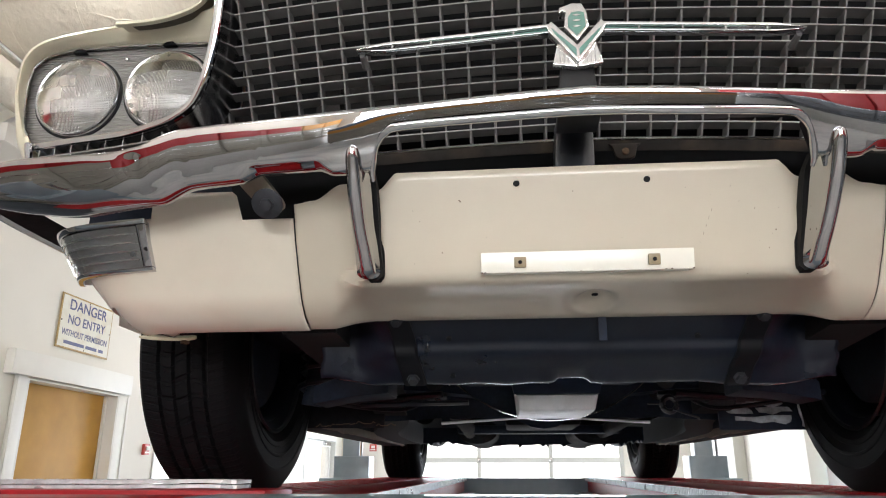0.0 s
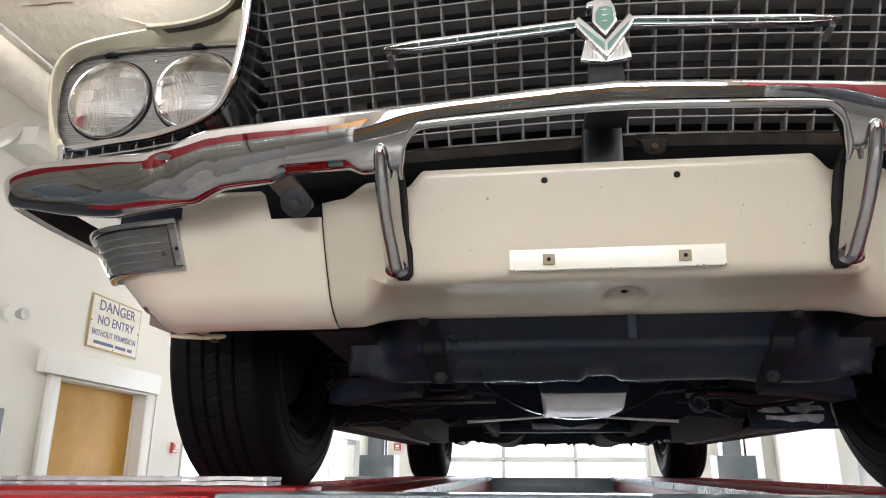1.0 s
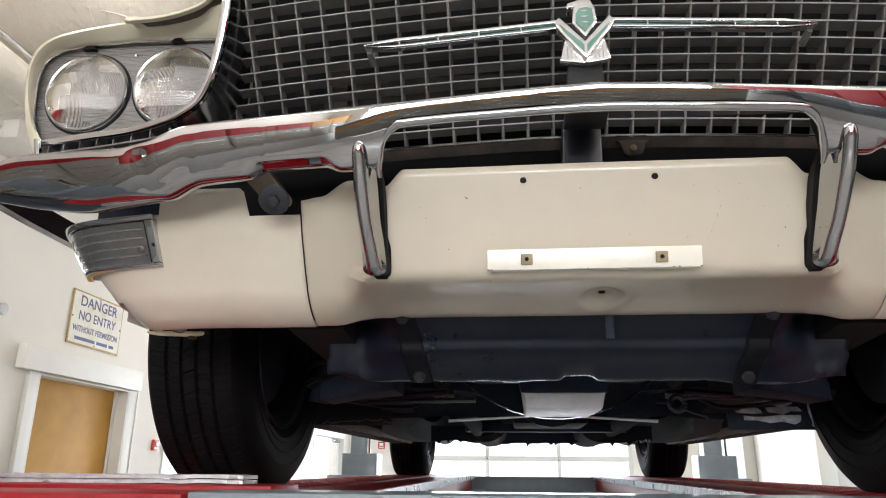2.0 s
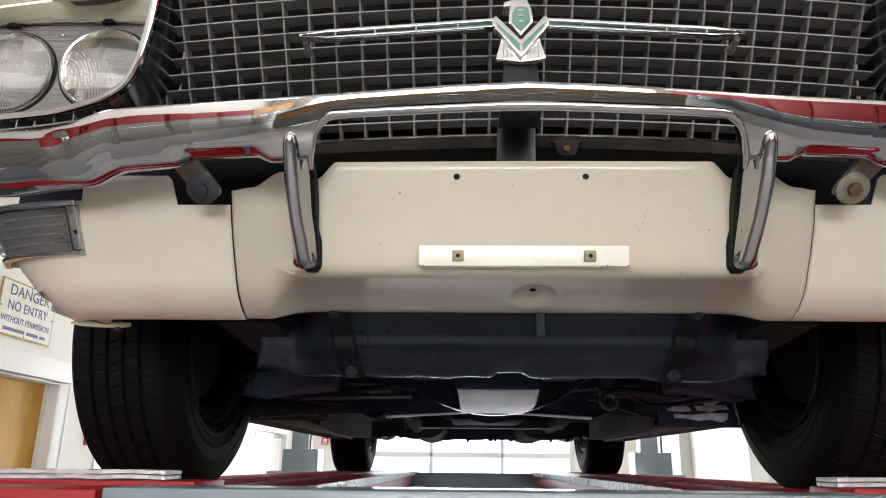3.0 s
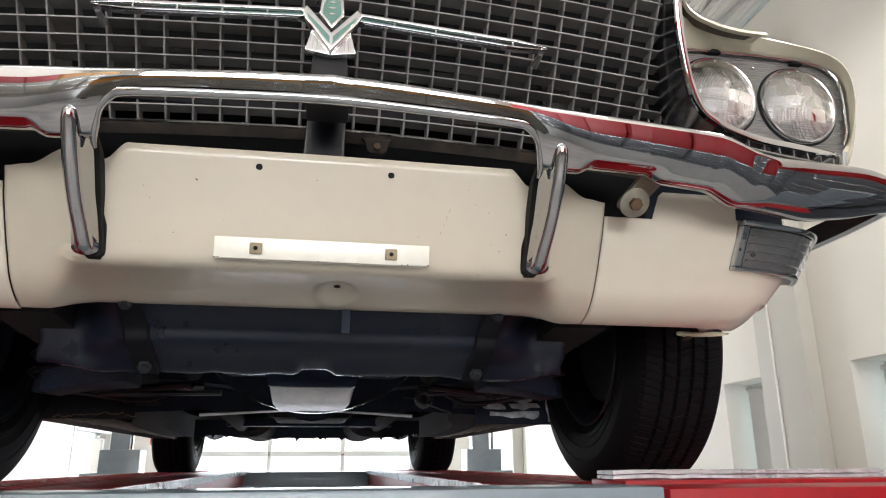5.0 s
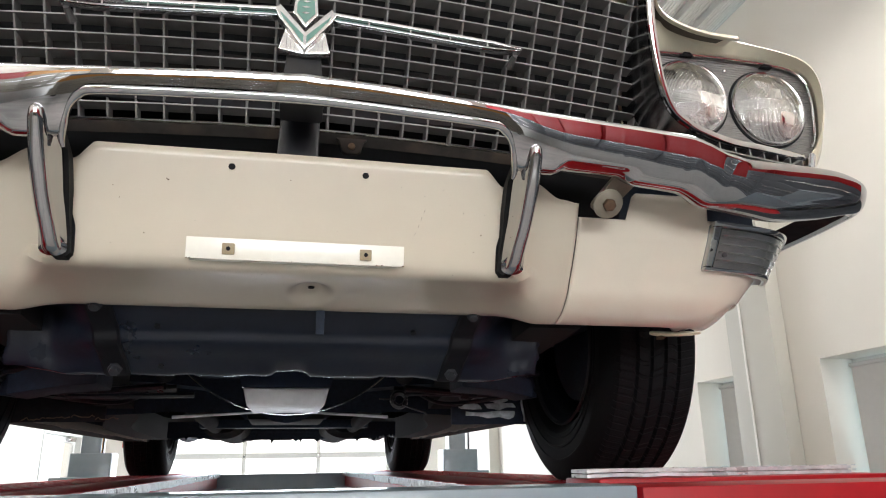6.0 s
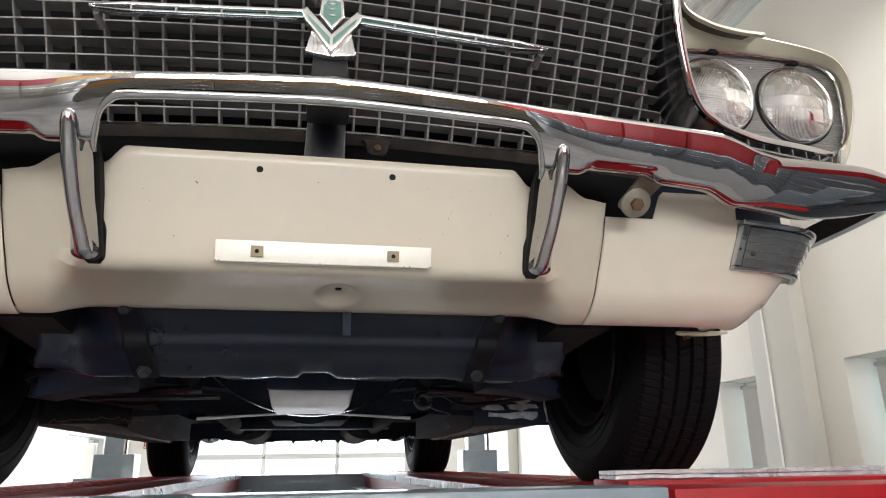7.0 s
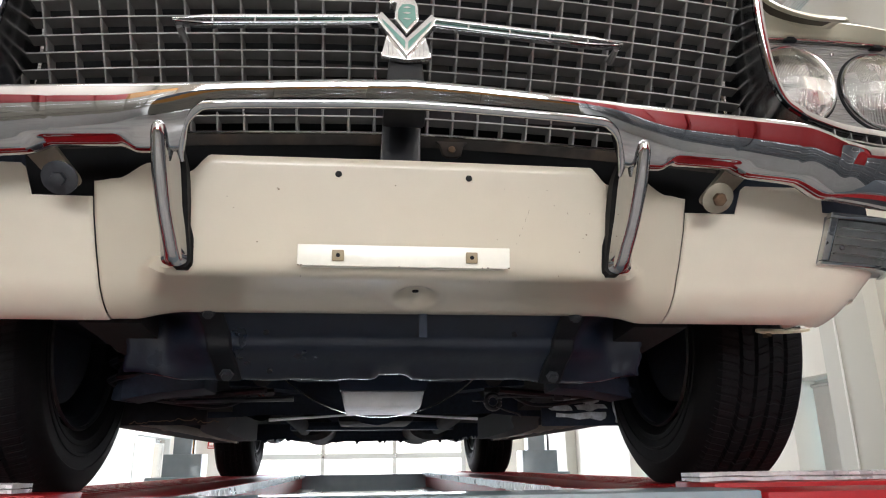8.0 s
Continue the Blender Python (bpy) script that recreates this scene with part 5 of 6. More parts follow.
def grille_surround(s):
    """Chrome moulding that runs down beside the grille and out under the headlights."""
    line = smooth_line([(0.4941, 1.085, 2.1616), (0.5013, 1.1049, 2.0952), (0.5081, 1.1173, 2.054), (0.5175, 1.1291, 2.0148), (0.5309, 1.1409, 1.9753), (0.5493, 1.1507, 1.9493), (0.575, 1.157, 1.934), (0.600, 1.166, 1.929), (0.669, 1.192, 1.928), (0.78, 1.240, 1.944), (0.888, 1.292, 1.962)], 70)
    sx = CX
    rows = []
    for i, p in enumerate(line):
        d = (line[min(i + 1, 69)] - line[max(i - 1, 0)]).normalized()
        out = Vector((-d.z, 0, d.x)).normalized()
        w = 0.0065
        a, b = p - out * w, p + out * w
        back = 0.065 * (1 - 0.35 * i / 69)
        rows.append([(sx + s * q.x, q.y + d, q.z) for q, d in ((a, 0.0035), (a.lerp(b, 0.12), 0.0010), (a.lerp(b, 0.3), 0.0002), (p, 0.0), (a.lerp(b, 0.7), 0.0002), (a.lerp(b, 0.88), 0.0010), (b, 0.0035), (b, back), (a, back))])
    m = part("grille_moulding", loft(rows, closed=True, caps=True), CHROME, car, "chrome moulding round grille and headlights", sharp=25)
    rows = []
    for i, p in enumerate(line[:48]):
        d = (line[min(i + 1, 69)] - line[max(i - 1, 0)]).normalized()
        out = Vector((-d.z, 0, d.x)).normalized()
        a = p - out * 0.0070
        in_x = min(a.x - 0.003, side_edge(a.z)) if a.z > 1.945 else a.x - out.x * 0.012
        in_z = a.z if a.z > 1.945 else a.z - out.z * 0.012
        in_y = max(a.y + 0.012, grille_y(in_x, in_z) + 0.006)
        q = [(a.x + (in_x - a.x) * u, a.y + 0.008 + (in_y - a.y - 0.008) * v + 0.0012 * noise.noise(Vector((a.z * 40, u * 3, s))), a.z + (in_z - a.z) * u) for u, v in ((0, 0), (0.12, 0.1), (0.35, 0.35), (0.7, 0.72), (1.0, 1.0))]
        rows.append([(sx + s * v[0], v[1], v[2]) for v in q] + [(sx + s * q[-1][0], q[-1][1] + 0.03, q[-1][2]), (sx + s * q[0][0], q[0][1] + 0.04, q[0][2])])
    part("grille_reveal", loft(rows, closed=True, caps=True), DARK_CHROME, m, "smoky chrome inner side facing the grille", sharp=60)
    # low strip of grille below the headlights
    bar = box(-0.0010, 0.0010, 0, 0.025, -0.013, 0.013, 0.0004)
    me = bpy.data.meshes.new("upright_bar")
    bar.to_mesh(me)
    bar.free()
    me.materials.append(GRILLE_EDGE)
    # near-black back sheet carries the shade behind this strip too
    back = part("side_grille", loft([[(s * x, y + 0.05, z - 0.055), (s * x, y + 0.05, z - 0.008), (s * x, y + 0.056, z - 0.008), (s * x, y + 0.056, z - 0.055)] for x, y, z in ((0.58, 1.158, 1.925), (0.67, 1.192, 1.928), (0.78, 1.240, 1.944), (0.885, 1.290, 1.962))], closed=True, caps=True), DEEP_BLACK, car, "dark strip of grille under the headlights")
    for k in range(8):
        x = 0.60 + k * 0.0385
        u = (x - 0.58) / 0.308
        piece("upright_bar", me, Matrix.Translation((s * x, 1.162 + 0.13 * u, 1.900 + 0.040 * u)), back)
    part("level_bar", loft([[(s * x, y, z - 0.0014), (s * x, y, z + 0.0014), (s * x, y + 0.025, z + 0.0014), (s * x, y + 0.025, z - 0.0014)] for x, y, z in ((0.58, 1.160, 1.900), (0.72, 1.216, 1.914), (0.878, 1.287, 1.938))], closed=True, caps=True), GRILLE_EDGE, back)
    part("end_cap", tube([(s * 0.892, 1.285, 1.963), (s * 0.882, 1.283, 1.925)], 0.006, 8), CHROME, back)
    return m


for s in (-1, 1):
    grille_surround(s)


# -- emblem: a long-winged bird on the grille --
def emblem():
    y = 1.128
    e = part("grille_emblem", slab([(0.0, 1.968), (0.0345, 2.012), (0.040, 2.024), (0.034, 2.033), (0.0, 1.994), (-0.034, 2.033), (-0.040, 2.024), (-0.0345, 2.012)], y - 0.006, y + 0.010, 0.0015), EMBLEM_WHITE, car, "polished winged bird emblem with teal enamel")
    for s in (-1, 1):
        part("enamel_inlay", slab([(s * 0.002, 1.9765), (s * 0.030, 2.0125), (s * 0.0335, 2.0205), (s * 0.002, 1.9875)][::s], y - 0.0075, y - 0.0062), TEAL, e, "teal enamel inlay")
        part("foot_plume", slab([(s * 0.0005, 1.9655), (s * 0.0335, 1.9705), (s * 0.0250, 2.006), (s * 0.0005, 1.986)][::s], y + 0.002, y + 0.012, 0.001), EMBLEM_WHITE, e)
        for k in range(3):
            part("plume_groove", box(s * (0.0125 + k * 0.0055) - 0.0003, s * (0.0125 + k * 0.0055) + 0.0003, y + 0.0012, y + 0.0019, 1.9725, 1.984 + k * 0.005), LAMP_SHELL, e)
        # wing: bright blade with enamel channel
        def wing(z0, z1, yy0, yy1, xa, xb, tip):
            rows = []
            for u in np.linspace(0, 1, 14):
                x = xa + (xb - xa) * u
                k = 1 - (1 - tip) * step(0.86, 1.0, u)
                zc = 2.0245 - 0.011 * u
                yo = 0.085 * 0.5 * x
                rows.append([(s * x, y + yy0 + yo, zc + z0 * k), (s * x, y + yy0 + yo, zc + z1 * k), (s * x, y + yy1 + yo, zc + z1 * k), (s * x, y + yy1 + yo, zc + z0 * k)])
            return loft(rows, closed=True, caps=True)
        part("wing_blade", bevelled(wing(0.0030, 0.0070, -0.003, 0.012, 0.034, 0.306, 0.12), 0.0008), EMBLEM_WHITE, e, "long bright wing edge")
        part("wing_blade", bevelled(wing(-0.0055, -0.0030, -0.002, 0.012, 0.034, 0.306, 0.12), 0.0006), CHROME, e)
        part("wing_channel", wing(-0.0029, 0.0029, 0.0045, 0.012, 0.036, 0.275, 0.5), DARK_CHROME, e, "smoky channel along the wing")
        part("wing_enamel", wing(0.0002, 0.0024, 0.0030, 0.0044, 0.036, 0.23, 0.5), TEAL, e, "thin teal enamel line")
        for x in (0.085, 0.143, 0.20, 0.255):
            part("wing_divider", box(s * x - 0.001, s * x + 0.001, y - 0.0015 + 0.0425 * x, y + 0.004 + 0.0425 * x, 2.0245 - 0.011 * (x - 0.034) / 0.272 - 0.003, 2.0245 - 0.011 * (x - 0.034) / 0.272 + 0.0032), EMBLEM_WHITE, e)
        part("wing_stud", tube([(s * 0.300, y + 0.022, 2.011), (s * 0.298, y + 0.045, 2.006)], [0.004, 0.006], 8), GRILLE, e)
    head = [(0, 1.999), (0.0165, 2.020), (0.0145, 2.042), (0.0085, 2.0565), (-0.006, 2.0575), (-0.0105, 2.055), (-0.022, 2.0515), (-0.0235, 2.046), (-0.0215, 2.0425), (-0.0195, 2.0455), (-0.0135, 2.045), (-0.0155, 2.034), (-0.0165, 2.020)]
    part("bird_head", slab(head, y - 0.009, y + 0.010, 0.0015), EMBLEM_WHITE, e, "polished bird head with hooked beak")
    part("breast_enamel", slab([(0, 2.005), (0.012, 2.020), (0.0105, 2.040), (0.004, 2.0425), (-0.006, 2.0415), (-0.0115, 2.033), (-0.012, 2.020)], y - 0.0112, y - 0.0092), TEAL, e, "teal enamel breast")
    for z, w in ((2.036, 0.0055), (2.0275, 0.006), (2.0185, 0.0055)):
        part("breast_feather", slab([(-w, z), (0, z - 0.0016), (w, z), (0, z + 0.0016)], y - 0.0125, y - 0.0113), EMBLEM_WHITE, e)
    e.location.x += CX
    return e


emblem()


# -- headlights, fenders, hood --
def headlight(x, z, y):
    d = part("headlight", lathe([(0.052 * (1 - (r / 0.0686) ** 2) + 0.002, r) for r in np.linspace(0, 0.0686, 14)] + [(-0.004, 0.0696)], "Y", 48, (x, y, z)), REFLECTOR, car, "round sealed-beam headlight with a moulded glass lens")
    ring = [(0.008, 0.0752), (0.000, 0.0752), (-0.005, 0.0742), (-0.007, 0.0722), (-0.006, 0.0700), (0.0, 0.0693), (0.010, 0.0696)]
    part("rim", lathe(ring, "Y", 56, (x, y, z)), DULL_CHROME, d, "bright steel retaining ring")
    # dark ring, the gap's shade put into its colour
    part("shadow_gap", lathe([(0.004, 0.0784), (0.001, 0.0782), (0.0005, 0.0754), (0.004, 0.0754)], "Y", 56, (x, y, z)), DEEP_BLACK, d)
    # lens: shallow dome with moulded flutes
    n, rings = 168, 44
    bm = bmesh.new()
    def dome(r, a, inner):
        xx, zz = r * math.cos(a), r * math.sin(a)
        base = -0.0072 - 0.018 * (1 - (r / 0.069) ** 2)
        if inner:
            band = 0.0014 * step(-0.15, 0.15, math.sin(2 * math.pi * (zz + 0.004 * math.cos(xx * 20)) / 0.034))
            return (x + xx, y + base + 0.0045 + band, z + zz)
        return (x + xx, y + base, z + zz)
    for inner in (False, True):
        loft([[dome(0.0688 * k / rings + 1e-5, 2 * math.pi * i / n, inner) for i in range(n)] for k in range(rings + 1)], closed=True, bm=bm)
    part("lens", bm, LENS, d, "clear fluted glass lens", sharp=80).visible_shadow = False
    part("bulb_shield", lathe([(0.050, 0.0), (0.030, 0.010), (0.022, 0.012), (0.020, 0.009), (0.019, 0.0)], "Y", 20, (x, y, z)), DULL_CHROME, d)
    for k in range(3):
        a = math.pi / 2 + k * 2 * math.pi / 3
        part("aiming_pip", lathe([(0, 0.004), (-0.004, 0.003), (-0.005, 0.0)], "Y", 8, (x + 0.064 * math.cos(a), y - 0.0090, z + 0.064 * math.sin(a))), LENS, d)
    return d


HL_Y = 1.308
LIP = [(0.9108, 1.3059, 1.9665), (0.92, 1.2926, 2.0024), (0.9282, 1.2823, 2.0538), (0.9272, 1.2772, 2.1), (0.9128, 1.2731, 2.1308), (0.8851, 1.269, 2.1462), (0.8418, 1.2669, 2.1554), (0.7699, 1.269, 2.1667), (0.6981, 1.272, 2.1749), (0.616, 1.2618, 2.1821), (0.5338, 1.2361, 2.1872)]
PANEL_EDGE = [(0.9005, 1.3006, 1.9707), (0.9229, 1.3025, 2.0048), (0.9297, 1.3035, 2.0535), (0.9297, 1.3035, 2.0973), (0.92, 1.3035, 2.1270), (0.8908, 1.3035, 2.1440), (0.8372, 1.3035, 2.1505), (0.7593, 1.3035, 2.1530), (0.6815, 1.3035, 2.1525), (0.6036, 1.3035, 2.1505), (0.516, 1.3035, 2.1480)]
FENDER = [(0.9241, 1.3308, 1.9428), (0.9446, 1.3205, 1.9942), (0.9518, 1.3154, 2.0558), (0.9518, 1.3102, 2.1122), (0.9374, 1.3051, 2.1482), (0.9035, 1.3, 2.1666), (0.8471, 1.3, 2.1769), (0.7751, 1.3, 2.1872), (0.7032, 1.302, 2.1954), (0.616, 1.2948, 2.2046), (0.5338, 1.2692, 2.2098)]


def fender(s):
    n = 60
    lip, inner, outer = (smooth_line(p, n) for p in (LIP, PANEL_EDGE, FENDER))
    rows = []
    mirror = lambda q: (s * q.x + 0.003, q.y, q.z)
    for a, b, c in zip(inner, lip, outer):
        q = [a.lerp(b, u) for u in (0, 0.35, 0.7, 0.9)]
        nose = b + Vector((0, -0.004, 0)) + (c - b) * 0.25
        back = [c + Vector((0.02 * u, 0.16 * u, 0.02 * u)) for u in (0.0, 0.5, 1.5, 3.0)]
        rows.append([mirror(v) for v in (*q, b, nose, *back)])
    f = part("front_fender", loft(rows), CREAM_OLD, car, "cream fender with a deep brow over the headlights", sharp=50)
    thick(f, 0.002, 1 if s < 0 else -1)
    # ribbed panel round the lamps
    out = [(s * x, z) for x, z in ((0.545, 1.945), (0.912, 1.970), (0.933, 2.014), (0.934, 2.102), (0.922, 2.133), (0.892, 2.152), (0.545, 2.168))]
    part("lamp_panel", slab(out[::s], HL_Y + 0.002, HL_Y + 0.006), BEZEL, f, "ribbed grey aluminium panel round the headlights")
    part("panel_bead", tube([(s * q.x * 0.995, q.y - 0.002, q.z) for q in inner[2:]], 0.0028, 8), DULL_CHROME, f)
    for x, z in ((0.6765, 2.1480), (0.8385, 2.1415)):
        part("panel_clip", slab([(s * x - 0.013, z), (s * x + 0.013, z), (s * x + 0.006, z + 0.007), (s * x - 0.006, z + 0.007)], HL_Y - 0.012, HL_Y - 0.001, 0.002), DEEP_BLACK, f, "dark rubber stop")
    part("panel_screw", lathe([(0, 0.004), (-0.003, 0.003), (-0.004, 0.0)], "Y", 10, (s * 0.756, HL_Y + 0.001, 2.131)), DULL_CHROME, f)
    for x, z in ((0.675, 2.0655), (0.834, 2.0600)):
        headlight(s * x, z, HL_Y - 0.001)
    return f


for s in (-1, 1):
    fender(s)


def hood():
    edge = [(0.0, 1.085, 2.150), (0.3, 1.095, 2.150), (0.46, 1.105, 2.155), (0.53, 1.150, 2.185), (0.562, 1.200, 2.200), (0.589, 1.230, 2.189), (0.606, 1.235, 2.176), (0.625, 1.235, 2.166), (0.652, 1.235, 2.157), (0.69, 1.235, 2.151), (0.742, 1.237, 2.151)]
    line = smooth_line([(-x, y, z) for x, y, z in edge[:0:-1]] + edge, 140)
    rows = []
    for p in line:
        up = 0.012 + 0.02 * (1 - abs(p.x) / 0.75)
        rows.append([p + Vector((0, 0.009, 0.0012)), p + Vector((0, 0.005, 0.000)), p, p + Vector((0, 0.003, 0.007)), p + Vector((0, 0.03, up)), p + Vector((0, 0.3, up + 0.04)), p + Vector((0, 1.0, up + 0.08))])
    h = part("hood", loft(rows), CREAM_OLD, car, "cream hood with a sharp overhanging front lip", sharp=40)
    thick(h, 0.0015, 0)
    # dark strip painted where the lip shades the fender
    for s in (-1, 1):
        under_lip = [p for p in line if 0.57 < s * p.x < 0.722]
        part("lip_channel", loft([[p + Vector((0, 0.010, 0.0020)), p + Vector((0, 0.034, 0.010)), p + Vector((0, 0.034, 0.014)), p + Vector((0, 0.010, 0.006))] for p in under_lip], closed=True, caps=True), LIP_SHADE, h, "brown channel with the lip's shade in its colour")
    return h


hood()


# -- wheels --
def tyre_mesh(x, y, z, radius, width, s):
    n = 200
    half = width / 2
    prof = [(-half * 0.72, radius * 0.565), (-half * 0.93, radius * 0.64), (-half * 0.945, radius * 0.645), (-half * 0.965, radius * 0.675), (-half * 0.950, radius * 0.680), (-half * 0.985, radius * 0.725), (-half * 1.01, radius * 0.730), (-half * 1.012, radius * 0.742), (-half * 0.990, radius * 0.748), (-half * 1.0, radius * 0.77), (-half * 1.0, radius * 0.82), (-half * 1.012, radius * 0.825), (-half * 1.008, radius * 0.84), (-half * 0.985, radius * 0.86), (-half * 0.93, radius * 0.935), (-half * 0.86, radius * 0.968)]
    tread = []
    grooves = (-0.45, -0.16, 0.16, 0.45)
    for a in np.linspace(-0.80, 0.80, 49):
        drop = 0.008 if min(abs(a - g) for g in grooves) < 0.030 else 0.0
        tread.append((a * half, radius * (1 - 0.020 * a * a) - drop))
    prof = prof + tread + [(-a, r) for a, r in prof[::-1]]
    rows = []
    for k in range(n):
        t = 2 * math.pi * k / n
        rows.append([(x + a, y + r * math.cos(t), z + max(r * math.sin(t), -radius + 0.012)) for a, r in prof])
    return loft(rows, loop=True)


def unroll(ob, x, y, z, radius, half):
    """Tread coordinates: one unit of the first is one sipe, by rib."""
    me = ob.data
    layer = me.uv_layers.new(name="tread")
    for f in me.polygons:
        u = (f.center.x - x) / half
        r = math.hypot(f.center.y - y, f.center.z - z)
        first = None
        for li in f.loop_indices:
            v = me.vertices[me.loops[li].vertex_index].co
            t = math.atan2(v.z - z, v.y - y)
            if first is not None and abs(t - first) > math.pi:
                t += 2 * math.pi if t < first else -2 * math.pi
            first = t if first is None else first
            w = (v.x - x) / half
            if r < radius * 0.955 or abs(u) > 0.9:
                layer.data[li].uv = (0.0, 0.0)
            elif abs(u) > 0.45:
                layer.data[li].uv = (t * 64 / (2 * math.pi) * 2 + 1.3 * abs(w), w)
            elif abs(u) > 0.16:
                q = (abs(w) - 0.16) / 0.29
                layer.data[li].uv = (t * 72 / (2 * math.pi) + (0.62 if w > 0 else -0.62) * math.sqrt(max(0.0, 1 - (1.6 * q - 0.6) ** 2)), w)
            else:
                layer.data[li].uv = (t * 48 / (2 * math.pi) + 0.9 * w, w)


def wheel(x, y, label):
    s = 1 if x > 0 else -1
    radius, width = 0.352, 0.220
    z = RUN + radius - 0.012
    tyre = part("wheel", tyre_mesh(x, y, z, radius, width, s), TYRE, car, label, sharp=28)
    unroll(tyre, x, y, z, radius, width / 2)
    rim = [(-s * 0.085, 0.195), (-s * 0.093, 0.205), (-s * 0.088, 0.20), (-s * 0.075, 0.178), (-s * 0.02, 0.170), (s * 0.03, 0.165), (s * 0.04, 0.12), (s * 0.03, 0.06), (s * 0.035, 0.0)]
    part("rim", lathe(rim, "X", 56, (x, y, z)), BLACK_SHINE, tyre, "black steel rim")
    part("rim_edge", lathe([(-s * 0.094, 0.207), (-s * 0.099, 0.203), (-s * 0.096, 0.197), (-s * 0.088, 0.198)], "X", 56, (x, y, z)), DARK_STEEL, tyre)
    part("brake_drum", lathe([(-s * 0.055, 0.0), (-s * 0.055, 0.13), (-s * 0.045, 0.145), (s * 0.03, 0.145), (s * 0.03, 0.0)], "X", 40, (x, y, z)), BLACK, tyre)
    part("wheel_cover", lathe([(s * 0.07, 0.19), (s * 0.085, 0.16), (s * 0.09, 0.08), (s * 0.10, 0.0)], "X", 40, (x, y, z)), DULL_CHROME, tyre, "bright wheel cover")
    return tyre


AXLE_F, AXLE_R = 2.04, 4.86
wheel(-0.783, AXLE_F, "black front wheel with a worn road tyre")
wheel(0.783, AXLE_F, "black front wheel with a worn road tyre")
wheel(-0.758, AXLE_R, "black rear wheel with a worn road tyre")
wheel(0.758, AXLE_R, "black rear wheel with a worn road tyre")


# -- underside --
def shield_line(x):
    """Profile of the splash shield at a place across the car: 40 points, from its top to its lower edge."""
    a, sgn = abs(x), (1 if x > 0 else -1)
    wob = 0.0022 * noise.noise(Vector((x * 22, 3.1, 0))) + 0.0012 * noise.noise(Vector((x * 70, 1.1, 0)))
    low = 1.590 + 0.012 * step(0.33, 0.455, a) + wob - (0.006 * step(0.2, 0.3, x) if x > 0 else 0)
    low += 0.009 * (step(0.0, 0.012, x + 0.035) - step(0.0, 0.012, x - 0.020)) if -0.06 < x < 0.06 else 0
    dent, sag = 0.004 * noise.noise(Vector((x * 6, 0, 2))), 0.003 * noise.noise(Vector((x * 5, 4, 2)))
    mid = [(1.372, 1.702), (1.395, 1.689), (1.420, 1.671 + dent), (1.440, 1.657 + dent), (1.449, 1.649 + sag), (1.4515, 1.641 + sag), (1.4545, 1.633 + sag), (1.464, 1.6245), (1.486, 1.611), (1.508, low + 0.003), (1.518, low), (1.524, low + 0.004)]
    end = [(1.372, 1.702), (1.43, 1.699), (1.472, 1.694), (1.489, 1.685), (1.495, 1.672), (1.498, 1.659), (1.501, 1.646), (1.504, 1.633), (1.509, 1.619), (1.514, low + 0.004), (1.518, low), (1.524, low + 0.004)]
    flap = step(0.295, 0.375, a)
    line = smooth_line([(p + (q - p) * flap, u + (v - u) * flap, 0) for (p, u), (q, v) in zip(mid, end)], 40)
    edge = sgn * step(0.36, 0.455, a)
    row = []
    for i, p in enumerate(line):
        u = i / 39
        jag = edge * (0.007 * noise.noise(Vector((u * 7, sgn, 3))) + 0.005 * noise.noise(Vector((u * 23, sgn, 5))) - 0.020 - 0.008 * (u < 0.3))
        ripple = 0.0016 * flap * noise.noise(Vector((x * 40, u * 9, 1)))
        row.append(Vector((x + jag, p.x + ripple, p.y)))
    return row


